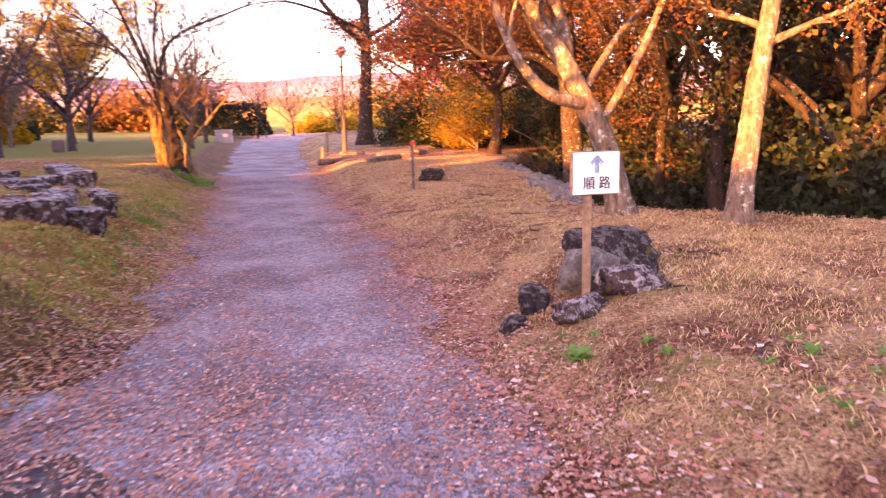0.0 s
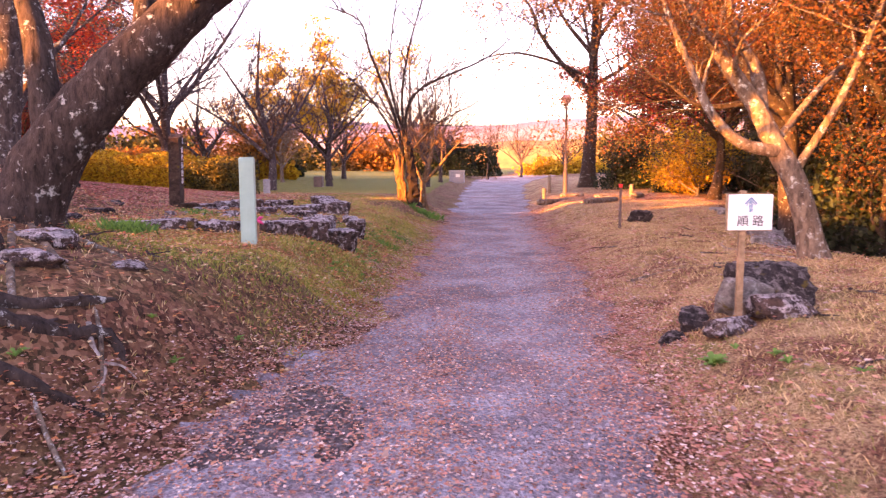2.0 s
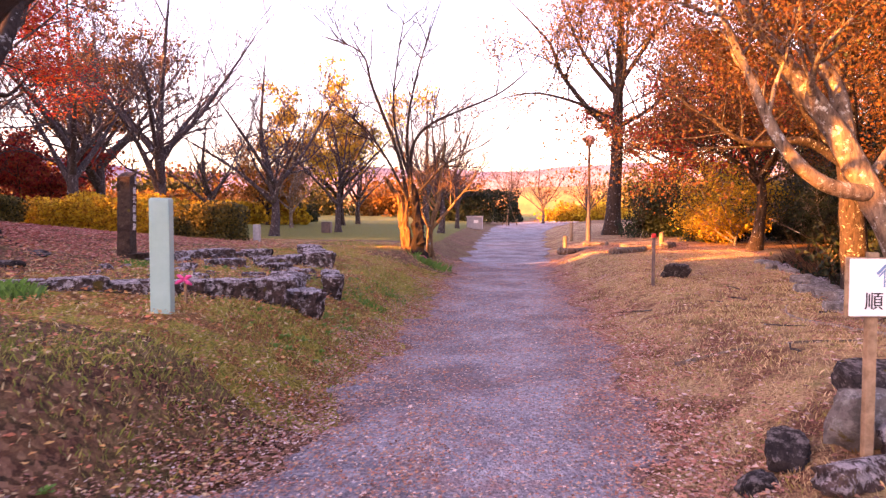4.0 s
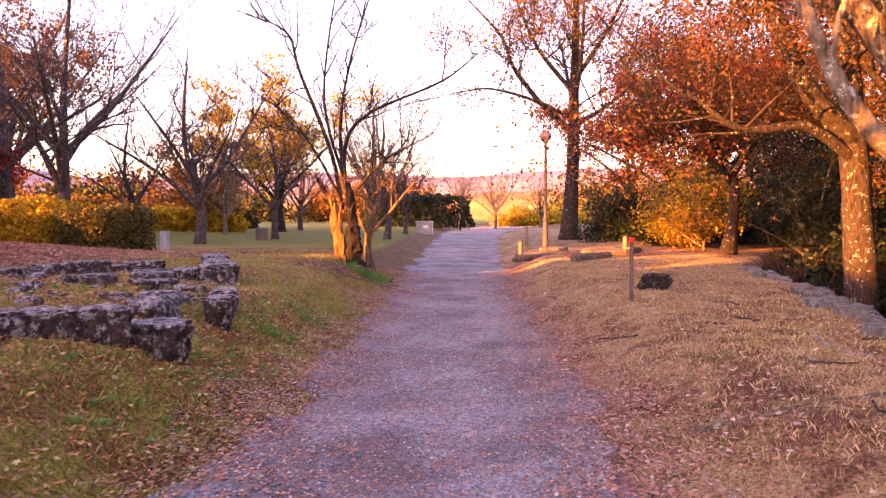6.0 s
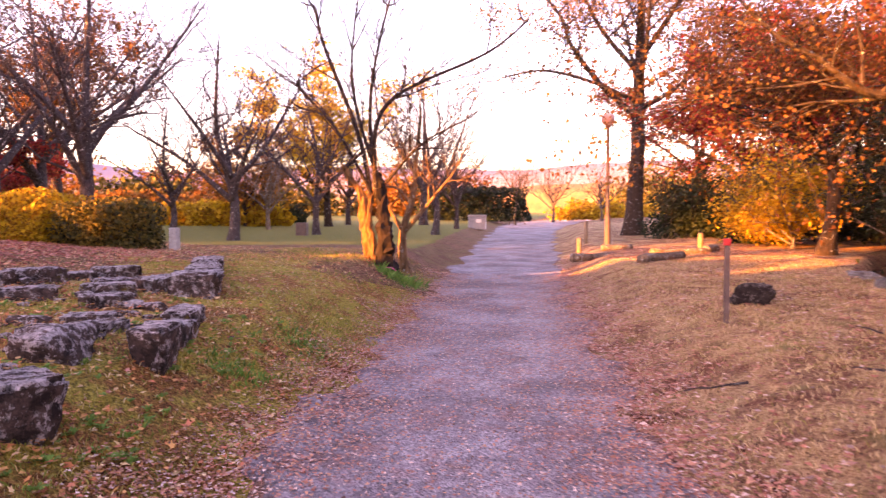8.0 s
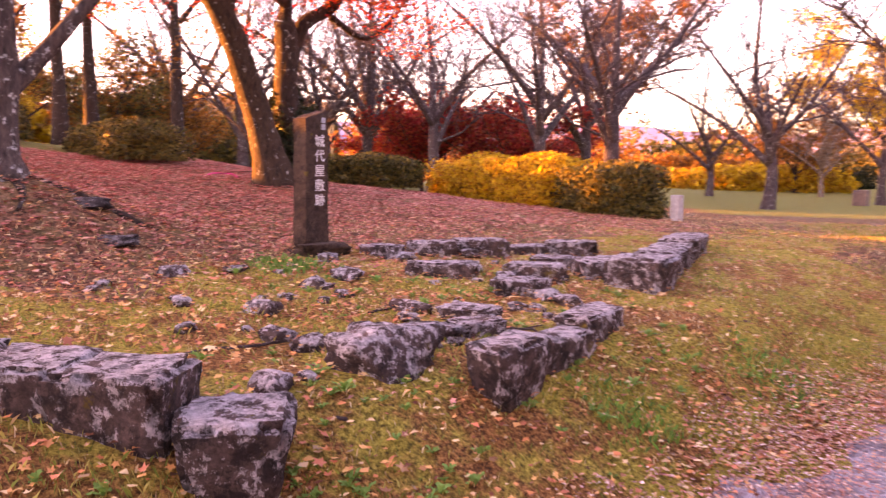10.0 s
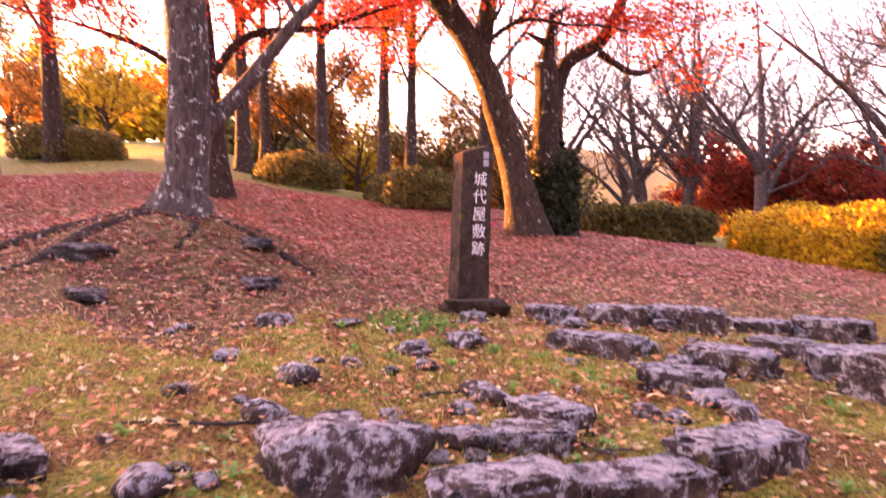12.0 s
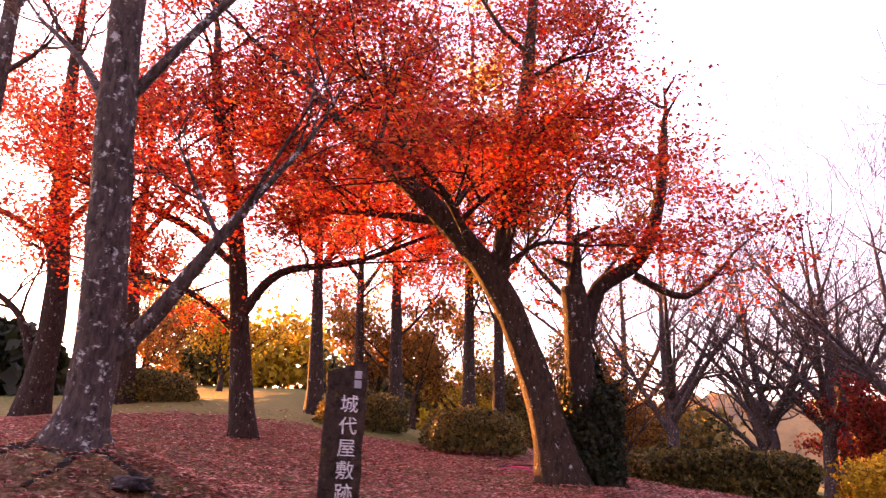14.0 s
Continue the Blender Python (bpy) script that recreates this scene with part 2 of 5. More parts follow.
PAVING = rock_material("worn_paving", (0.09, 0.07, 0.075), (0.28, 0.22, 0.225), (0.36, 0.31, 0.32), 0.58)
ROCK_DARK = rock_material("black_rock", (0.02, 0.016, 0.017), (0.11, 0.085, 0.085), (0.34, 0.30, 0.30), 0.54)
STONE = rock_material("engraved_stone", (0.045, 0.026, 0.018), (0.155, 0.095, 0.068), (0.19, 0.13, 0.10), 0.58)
TEAL = plain_material("pale_green_painted_metal", (0.25, 0.42, 0.38), (0.31, 0.49, 0.45), 5, 0.45)
WOOD = plain_material("weathered_stake_wood", (0.20, 0.125, 0.07), (0.36, 0.24, 0.15), 20, 0.85, relief=0.5)
WHITE = plain_material("white_sign_paint", (0.74, 0.74, 0.74), (0.82, 0.82, 0.82), 6, 0.5)
INK = plain_material("black_ink", (0.02, 0.02, 0.02), (0.04, 0.04, 0.04), 8, 0.6)
BLUE_INK = plain_material("blue_ink", (0.10, 0.20, 0.34), (0.16, 0.27, 0.42), 8, 0.6)
CARVED = plain_material("white_carved_paint", (0.62, 0.60, 0.58), (0.80, 0.78, 0.76), 40, 0.8)
RED = plain_material("red_paint", (0.60, 0.03, 0.03), (0.75, 0.06, 0.05), 10, 0.5)
PINK = plain_material("pink_ribbon", (0.75, 0.06, 0.25), (0.85, 0.12, 0.32), 10, 0.5)
GREY_STEEL = plain_material("grey_painted_steel", (0.30, 0.30, 0.32), (0.40, 0.39, 0.41), 8, 0.5)
POLE = plain_material("dull_brown_lamp_paint", (0.10, 0.068, 0.060), (0.17, 0.115, 0.10), 9, 0.6)
GLOBE = plain_material("frosted_globe", (0.26, 0.15, 0.14), (0.36, 0.22, 0.20), 6, 0.35)
CONCRETE = plain_material("old_concrete", (0.34, 0.32, 0.31), (0.48, 0.46, 0.45), 12, 0.9, relief=0.5)
# Distance haze is put into the hill's purple colour.
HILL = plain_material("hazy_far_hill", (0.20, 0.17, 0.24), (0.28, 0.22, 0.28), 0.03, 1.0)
WOODED = plain_material("autumn_far_wood", (0.16, 0.10, 0.06), (0.42, 0.24, 0.09), 0.2, 1.0)

# ---- building helpers ----


class Geo:
    """Vertices and faces gathered for one mesh."""

    def __init__(self):
        self.v, self.f = [], []

    def tube(self, points, radii, sides=6, wobble=0.0, rng=None, cap=True):
        base, side = len(self.v), None
        n = len(points)
        for i, p in enumerate(points):
            d = (points[min(i + 1, n - 1)] - points[max(i - 1, 0)]).normalized()
            if side is None:
                side = d.cross(Vector((0.3, 0.2, 1)) if abs(d.z) < 0.9 else Vector((1, 0.1, 0))).normalized()
            side = (side - d * side.dot(d)).normalized()
            up = d.cross(side)
            for k in range(sides):
                a = 2 * math.pi * k / sides
                r = radii[i] * (1 + (rng.uniform(-wobble, wobble) if wobble else 0))
                self.v.append(p + side * (r * math.cos(a)) + up * (r * math.sin(a)))
        for i in range(n - 1):
            for k in range(sides):
                a, b = base + i * sides + k, base + i * sides + (k + 1) % sides
                self.f.append((a, b, b + sides, a + sides))
        if cap:
            self.f.append(tuple(base + (n - 1) * sides + k for k in range(sides)))
            self.f.append(tuple(base + sides - 1 - k for k in range(sides)))

    def mesh(self, name, mat, soft=True):
        me = bpy.data.meshes.new(name)
        me.from_pydata([tuple(v) for v in self.v], [], self.f)
        me.materials.append(mat)
        if soft:
            me.polygons.foreach_set("use_smooth", [True] * len(me.polygons))
        me.update()
        return me


def part(name, me, parent, label=""):
    """One mesh object under a thing or a part; a bmesh comes as a pair with its material."""
    if isinstance(me, tuple):
        bm, mat = me
        me = bpy.data.meshes.new(name)
        bm.to_mesh(me)
        bm.free()
        me.materials.append(mat)
    ob = new(name, me)
    ob.parent = parent
    if label:
        ob["label"] = label
    return ob


def thing(name, at, label, category, group="", kind=""):
    ob = new(name)
    ob.location = at
    return tagged(ob, label, category, group, kind)


def card_mesh(name, v, f, mat):
    """A mesh from arrays of vertices (n, 3) and triangles (m, 3)."""
    me = bpy.data.meshes.new(name)
    me.vertices.add(len(v))
    me.vertices.foreach_set("co", np.asarray(v, np.float32).ravel())
    me.loops.add(len(f) * 3)
    me.loops.foreach_set("vertex_index", np.asarray(f, np.int32).ravel())
    me.polygons.add(len(f))
    me.polygons.foreach_set("loop_start", np.arange(0, len(f) * 3, 3, dtype=np.int32))
    me.materials.append(mat)
    me.update(calc_edges=True)
    return me


def leaves_at(centres, size, rng, flat=0.0, fold=0.25):
    """Folded four-cornered leaves round the centres: vertices and triangles. flat: 1 lies level."""
    n = len(centres)
    nrm = rng.normal(size=(n, 3))
    nrm /= np.linalg.norm(nrm, axis=1)[:, None]
    nrm[:, 2] = np.abs(nrm[:, 2])
    nrm = nrm * (1 - flat) + np.array([0, 0, 1.0]) * flat
    nrm /= np.linalg.norm(nrm, axis=1)[:, None]
    t = np.cross(nrm, rng.normal(size=(n, 3)))
    t /= np.linalg.norm(t, axis=1)[:, None] + 1e-9
    b = np.cross(nrm, t)
    s = (size * rng.uniform(0.55, 1.35, n))[:, None]
    w = s * rng.uniform(0.28, 0.45, n)[:, None]
    k = rng.uniform(-fold, fold, n)[:, None] * s
    v = np.stack([centres - t * s * 0.5, centres + b * w + nrm * k, centres + t * s * 0.5, centres - b * w + nrm * k], 1).reshape(-1, 3)
    i = np.arange(n)[:, None] * 4
    f = np.stack([i + [0, 1, 2], i + [0, 2, 3]], 1).reshape(-1, 3)
    return v, f


def rock_mesh(name, size, seed, mat, square=0.5, rough=0.17, cuts=8, taper=0.0):
    """A weathered stone, between a block and a boulder."""
    bm = bmesh.new()
    bmesh.ops.create_cube(bm, size=2)
    bmesh.ops.subdivide_edges(bm, edges=bm.edges[:], cuts=cuts, use_grid_fill=True)
    off = Vector((seed * 3.7, seed * 1.3, seed * 7.1))
    cut = Vector((math.sin(seed * 5), math.cos(seed * 3), 0.5)).normalized()
    for v in bm.verts:
        p = v.co.copy()
        p = p.lerp(p.normalized() * 1.25, 1 - square)
        q = p + off
        p *= 1 + rough * 1.6 * noise.noise(q * 0.9) + rough * 1.1 * noise.noise(q * 2.1) + rough * 0.6 * abs(noise.noise(q * 5)) + rough * 0.3 * noise.noise(q * 11)
        p += cut * max(0.0, p.dot(cut) - 0.72) * -0.85
        wide = 1 + taper * p.z
        v.co = Vector((p.x * wide * size[0] / 2, p.y * wide * size[1] / 2, p.z * size[2] / 2))
    me = bpy.data.meshes.new(name)
    bm.to_mesh(me)
    bm.free()
    me.materials.append(mat)
    me.polygons.foreach_set("use_smooth", [True] * len(me.polygons))
    return me


def block_mesh(name, size, seed, mat, taper=0.0, cuts=9):
    """A rough-hewn block with a flat top, chipped edges and a face that may run in towards its foot."""
    bm = bmesh.new()
    bmesh.ops.create_cube(bm, size=2)
    bmesh.ops.subdivide_edges(bm, edges=bm.edges[:], cuts=cuts, use_grid_fill=True)
    off = Vector((seed * 3.7, seed * 1.3, seed * 7.1))
    skew = [Vector((noise.noise(off + Vector((k, 0, 0))), noise.noise(off + Vector((0, k, 0))), 0)) * 0.22 for k in range(2)]
    for v in bm.verts:
        p = v.co.copy()
        out = sorted((abs(p.x), abs(p.y), abs(p.z)))
        edge = max(0.0, out[1] - 0.72) / 0.28
        q = p + off
        chip = 0.15 * edge * edge * (1 + 1.5 * noise.noise(q * 2.6))
        p *= 1 - chip + 0.10 * noise.noise(q * 1.1) + 0.05 * noise.noise(q * 2.7) + 0.035 * noise.noise(q * 6.5) + 0.02 * noise.noise(q * 14)
        p += skew[0] * p.z * 0.5 + skew[1] * p.x * p.y * 0.5
        p.z = min(p.z, 0.93 + 0.05 * noise.noise(q * 3) + 0.10 * (p.x * skew[0].x + p.y * skew[1].y))
        wide = 1 + taper * (p.z - 1)
        v.co = Vector((p.x * wide * size[0] / 2, p.y * wide * size[1] / 2, p.z * size[2] / 2))
    me = bpy.data.meshes.new(name)
    bm.to_mesh(me)
    bm.free()
    me.materials.append(mat)
    me.polygons.foreach_set("use_smooth", [True] * len(me.polygons))
    me.set_sharp_from_angle(angle=radians(28))
    return me


def box_bm(sx, sy, sz, z0=0.0, bevel=0.0, x=0.0, y=0.0):
    bm = bmesh.new()
    bmesh.ops.create_cube(bm, size=1, matrix=Matrix.Translation((x, y, z0 + sz / 2)) @ Matrix.Diagonal((sx, sy, sz, 1)))
    if bevel:
        bmesh.ops.bevel(bm, geom=bm.edges[:], offset=bevel, segments=2, affect="EDGES", profile=0.5)
    return bm


def text_mesh(words, size, mat, depth=0.002, gap=1.0):
    """Lettering as a mesh in the x-y plane, centred."""
    cu = bpy.data.curves.new("lettering", "FONT")
    cu.body, cu.size, cu.extrude, cu.align_x, cu.align_y, cu.space_line = words, size, depth, "CENTER", "CENTER", gap
    ob = bpy.data.objects.new("lettering", cu)
    scene.collection.objects.link(ob)
    bpy.context.view_layer.update()
    me = bpy.data.meshes.new_from_object(ob.evaluated_get(bpy.context.evaluated_depsgraph_get()))
    bpy.data.objects.remove(ob)
    me.materials.clear()
    me.materials.append(mat)
    return me


# ---- the lie of the land ----


def smooth(a):
    a = np.clip(a, 0.0, 1.0)
    return a * a * (3 - 2 * a)


def path_left(y):
    return np.interp(y, [-6, 2, 4.7, 6, 7.5, 15, 22, 40, 64, 90, 140], [-2.6, -2.2, -1.7, -1.45, -1.12, -1.2, -1.4, -1.9, -2.2, 1.0, 22.0])


def path_right(y):
    return np.interp(y, [-6, 4, 10, 13, 20, 30, 48, 61, 90, 140], [1.1, 1.05, 1.3, 1.3, 1.15, 1.2, 1.7, 2.8, 8.5, 32.0])


def path_rise(y):
    y = np.asarray(y, float)
    return 0.009 * np.maximum(0.0, np.minimum(y, 75) - 15)


def drop_edge(y):
    return np.interp(y, [-30, 0, 8, 9.3, 10.6, 12, 13.8, 16.7, 20, 24, 30, 40], [26, 16, 6.9, 5.5, 4.35, 4.0, 4.55, 5.25, 5.6, 7.5, 10, 14])


def height(x, y):
    """The lie of the land, without its small bumps."""
    x, y = np.asarray(x, float), np.asarray(y, float)
    u, v = path_left(y) - x, x - path_right(y)
    bank = (0.56 + 0.10 * np.exp(-((y - 8.8) / 1.6) ** 2)) * (1 - 0.4 * smooth((y - 22) / 10))
    north = 1 - 0.80 * smooth((y - 15.5) / 9)
    steep = 0.10 + 0.05 * (1 - smooth((y - 9) / 7))
    west = bank * smooth(u / (1.0 + 0.5 * smooth((y - 6) / 3))) + 0.092 * north * np.clip(u - 1.5, 0, 3.5)
    west = west + steep * north * np.clip(u - 5.0, 0, 13) + (0.02 + 0.10 * (1 - smooth((y - 6) / 16))) * np.clip(u - 18, 0, 30)
    west = west + 0.62 * np.exp(-((x + 4.0) ** 2 + (y - 5.6) ** 2) / 2.4)
    west = west + 0.55 * np.exp(-((x + 7.1) ** 2 + (y - 10.8) ** 2) / 1.5)
    east = 0.30 * smooth(v / 1.3) + 0.02 * np.clip(v, 0, 5)
    fade = 1 - smooth((y - 20) / 6)
    east = east - 3.2 * fade * smooth((x - drop_edge(y)) / 1.3) - 0.4 * fade * smooth((x - drop_edge(y) - 1) / 9)
    return path_rise(y) + np.where(u > 0, west, 0) + np.where(v > 0, east, 0)


def small_bumps(x, y):
    s = np.sin
    return 0.018 * s(2.1 * x + 1.3 * s(1.7 * y)) * s(2.6 * y + 0.8 * s(2.2 * x)) + 0.012 * s(6.3 * x + 2 * s(3.1 * y)) * s(5.7 * y) + 0.008 * s(13 * x + 3 * s(7 * y)) * s(11 * y + s(9 * x))


def on_path(x, y):
    wob = 0.10 * np.sin(1.9 * y) + 0.06 * np.sin(4.7 * y + 1) + 0.04 * np.sin(11 * y)
    return np.minimum(x - path_left(y) + wob, path_right(y) - x + wob)


def land(x, y):
    x, y = np.asarray(x, float), np.asarray(y, float)
    inside = smooth((on_path(x, y) + 0.05) / 0.4)
    return height(x, y) + small_bumps(x, y) * (1 - 0.75 * inside) * (1 - 0.9 * smooth((y - 20) / 8)) - 0.04 * inside


def z_at(x, y):
    return float(land(x, y))


def ruts(x, y):
    """Two worn wheel ruts with a low ridge of leaves between them."""
    return 0.02 * np.exp(-((x + 0.3) / 0.2) ** 2) * smooth((11 - y) / 4) - 0.010 * np.exp(-((x + 0.75) / 0.3) ** 2) * smooth((9 - y) / 4)


def axis(near0, near1, step, far0, far1, grow=1.13):
    mid = list(np.arange(near0, near1, step))
    lo, hi, d = [near0], [mid[-1]], step
    while lo[-1] > far0:
        d *= grow
        lo.append(lo[-1] - d)
    d = step
    while hi[-1] < far1:
        d *= grow
        hi.append(hi[-1] + d)
    return np.array(lo[:0:-1] + mid + hi[1:])


def sheet(xs, ys, fn):
    gx, gy = np.meshgrid(xs, ys)
    v = np.stack([gx.ravel(), gy.ravel(), fn(gx, gy).ravel()], 1)
    nx, ny = len(xs), len(ys)
    i = (np.arange(ny - 1)[:, None] * nx + np.arange(nx - 1)[None]).ravel()
    f = np.concatenate([np.stack([i, i + 1, i + nx + 1], 1), np.stack([i, i + nx + 1, i + nx], 1)])
    return v, f


def lawn_edge(y):
    return -15.4 + 0.7 * np.sin(y) - 0.3 * (y - 8)


def ground_sheet():
    v, f = sheet(axis(-9, 6, 0.11, -900, 900), axis(1, 22, 0.12, -500, 1200), land)
    me = card_mesh("ground", v, f, GROUND)
    me.materials.append(LAWN)
    me.materials.append(VERGE)
    me.materials.append(BANK)
    c = v[f].mean(1)
    green = ((c[:, 1] > 27 + 1.5 * np.sin(c[:, 0])) & (c[:, 0] < path_left(c[:, 1]) - 1.2)) | (c[:, 0] < lawn_edge(c[:, 1]))
    verge = (c[:, 0] > path_right(c[:, 1]) - 0.3) & (c[:, 0] < drop_edge(c[:, 1]) + 0.2) & (c[:, 1] < 60)
    bank = (c[:, 0] > -5.1 + 0.5 * np.sin(1.3 * c[:, 1]) + 0.3 * np.sin(4.1 * c[:, 1])) & (c[:, 0] < path_left(c[:, 1]) + 0.3) & (c[:, 1] > 7.6) & (c[:, 1] < 19 + np.sin(3 * c[:, 0]))
    me.polygons.foreach_set("material_index", np.where(verge, 2, np.where(bank, 3, green.astype(np.int32))).astype(np.int32))
    me.polygons.foreach_set("use_smooth", np.ones(len(f), bool))
    return tagged(new("ground", me), "uneven ground of dry grass, moss and fallen leaves", "ground", kind="structure")


def gravel_path():
    t = np.linspace(0, 1, 23)
    ys = np.concatenate([np.arange(-5, 24, 0.16), np.arange(24, 140, 1.0)])
    wl = 0.12 * np.sin(1.9 * ys) + 0.07 * np.sin(4.7 * ys + 1) + 0.05 * np.sin(12 * ys)
    wr = 0.12 * np.sin(2.2 * ys + 2) + 0.07 * np.sin(5.3 * ys) + 0.05 * np.sin(13 * ys + 1)
    lo, hi = path_left(ys) - 0.12 + wl, path_right(ys) + 0.12 + wr
    gx = lo[:, None] + (hi - lo)[:, None] * t
    gy = np.repeat(ys[:, None], len(t), 1)
    gz = land(gx, gy) + 0.030 + ruts(gx, gy) - 0.06 * (np.abs(2 * t - 1) ** 8)
    v = np.stack([gx.ravel(), gy.ravel(), gz.ravel()], 1)
    nx, ny = len(t), len(ys)
    i = (np.arange(ny - 1)[:, None] * nx + np.arange(nx - 1)[None]).ravel()
    f = np.concatenate([np.stack([i, i + 1, i + nx + 1], 1), np.stack([i, i + nx + 1, i + nx], 1)])
    me = card_mesh("path", v, f, GRAVEL)
    rim = me.attributes.new("rim", "FLOAT", "POINT")
    rim.data.foreach_set("value", np.repeat((0.62 * np.abs(2 * t - 1) ** 3)[None], ny, 0).ravel().astype(np.float32))
    me.polygons.foreach_set("use_smooth", np.ones(len(f), bool))
    return tagged(new("path", me), "grey gravel path strewn with fallen leaves", "path", kind="structure")


ground_sheet()
gravel_path()


def far_ridge(name, label, yaw0, yaw1, dist, low, high, mat, seed, rough=1.0):
    """A wooded or hazy ridge along the horizon, as a solid strip with a sloping face."""
    a = np.radians(np.linspace(yaw0, yaw1, 160))
    prof = np.array([noise.fractal(Vector((k * 0.045 + seed, seed, 0)), 1.0, 2.1, 5) for k in range(160)]) * 0.5 + 0.5
    jag = np.array([noise.noise(Vector((k * 0.9, seed, 3))) for k in range(160)])
    top = low + (high - low) * np.clip(prof, 0, 1.3) + rough * jag
    ring = []
    for r, z in ((dist, np.full(160, -3.0)), (dist * 1.03, top * 0.6), (dist * 1.08, top), (dist * 1.3, np.full(160, -3.0))):
        ring.append(np.stack([-np.sin(a) * r, np.cos(a) * r, z], 1))
    v = np.concatenate(ring)
    i = (np.arange(3)[:, None] * 160 + np.arange(159)[None]).ravel()
    f = np.concatenate([np.stack([i, i + 1, i + 161], 1), np.stack([i, i + 161, i + 160], 1)])
    return tagged(new(name, card_mesh(name, v, f, mat)), label, "hill", kind="structure")


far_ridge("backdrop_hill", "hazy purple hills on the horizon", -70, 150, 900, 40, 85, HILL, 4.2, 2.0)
far_ridge("backdrop_treeline", "dusky line of trees on the western rise", 52, 150, 92, 8.2, 12.5, WOODED, 2.7, 0.9)
far_ridge("backdrop_wood", "distant autumn woods along the horizon", -60, 170, 230, 6, 13, WOODED, 9.1, 1.6)

# ---- trees ----


def curve_through(points, steps):
    """Points along a smooth line through the given ones."""
    p = [Vector(q) for q in points]
    out = []
    for i in range(len(p) - 1):
        a, b, c, d = p[max(i - 1, 0)], p[i], p[i + 1], p[min(i + 2, len(p) - 1)]
        for k in range(steps):
            t = k / steps
            out.append(0.5 * (2 * b + (c - a) * t + (2 * a - 5 * b + 4 * c - d) * t * t + (3 * b - a - 3 * c + d) * t ** 3))
    return out + [p[-1]]


def twig(geo, tips, start, way, length, r, level, rng, kids, lift, bend, thin):
    n = 4 if level else 3
    pts, d = [start], way.normalized()
    for _ in range(n):
        d = (d + Vector((rng.uniform(-1, 1), rng.uniform(-1, 1), rng.uniform(-1, 1) + lift)) * bend).normalized()
        pts.append(pts[-1] + d * (length / n))
    geo.tube(pts, [max(thin, r * (1 - 0.75 * k / n)) for k in range(n + 1)], 5 if level > 1 else 3, cap=False)
    if level == 0:
        tips.append(pts[-1])
        tips.append(pts[-2])
        return
    if level == 1:
        tips.append(pts[-1])
    for k in range(kids):
        t = 0.3 + 0.7 * (k + rng.random()) / kids
        i = min(int(t * n), n - 1)
        at = pts[i].lerp(pts[i + 1], t * n - i)
        side = Vector((rng.uniform(-1, 1), rng.uniform(-1, 1), rng.uniform(-0.5, 0.9))).normalized()
        twig(geo, tips, at, d * 0.75 + side * 0.8, length * rng.uniform(0.42, 0.7), r * 0.5, level - 1, rng, kids, lift, bend, thin)


def tree(name, label, at, limbs, bark, seed, level=2, kids=4, boughs=6, reach=1.6, lift=0.25, bend=0.22, leaf=None, count=0, size=0.09, spread=0.35, group="", from_low=0.45, thin=0.004, flare=1.6, flat=0.0):
    """A tree of drawn limbs (points from its foot, radius at both ends) that branch on by chance, with or without leaves."""
    rng, nrng = random.Random(seed), np.random.default_rng(seed)
    ob = thing(name, at, label, "tree", group)
    tips = []
    for k, (points, r0, r1) in enumerate(limbs):
        geo = Geo()
        line = curve_through(points, 5)
        m = len(line) - 1
        radii = [r0 + (r1 - r0) * (i / m) for i in range(m + 1)]
        if k == 0:
            radii[0] *= flare
            radii[1] *= 1 + (flare - 1) * 0.45
            radii[2] *= 1 + (flare - 1) * 0.15
            line[0] = line[0] - Vector((0, 0, 0.15))
        geo.tube(line, radii, 12 if r0 > 0.08 else 7, 0.07, rng)
        total = sum((line[i + 1] - line[i]).length for i in range(m))
        for b in range(boughs):
            t = from_low + (1 - from_low) * (b + rng.random()) / boughs
            i = min(int(t * m), m - 1)
            d = (line[i + 1] - line[i]).normalized()
            side = Vector((rng.uniform(-1, 1), rng.uniform(-1, 1), rng.uniform(-0.2, 0.8))).normalized()
            twig(geo, tips, line[i], d * 0.5 + side, reach * rng.uniform(0.6, 1.25), min(radii[i] * 0.5, 0.05), level, rng, kids, lift, bend, thin)
        twig(geo, tips, line[-1], line[-1] - line[-2], reach, r1 * 0.9, level, rng, kids, lift, bend, thin)
        kind = "limb" if k else "trunk"
        part(kind, geo.mesh(kind, bark), ob)
    if leaf:
        t = np.array([tuple(p) for p in tips])
        if flat > 0.4:
            t = t[nrng.permutation(len(t))[:int(0.42 * len(t))]]
        c = t[nrng.integers(0, len(t), count)] + nrng.normal(size=(count, 3)) * spread * np.array([1, 1, 0.55 if flat < 0.4 else 0.28])
        v, f = leaves_at(c, size, nrng, flat)
        part("crown", card_mesh("crown", v, f, leaf), ob)
    return ob


def foot(x, y, sink=0.05):
    return (x, y, z_at(x, y) - sink)


def rel(at, points):
    return [tuple(np.subtract(p, at)) for p in points]


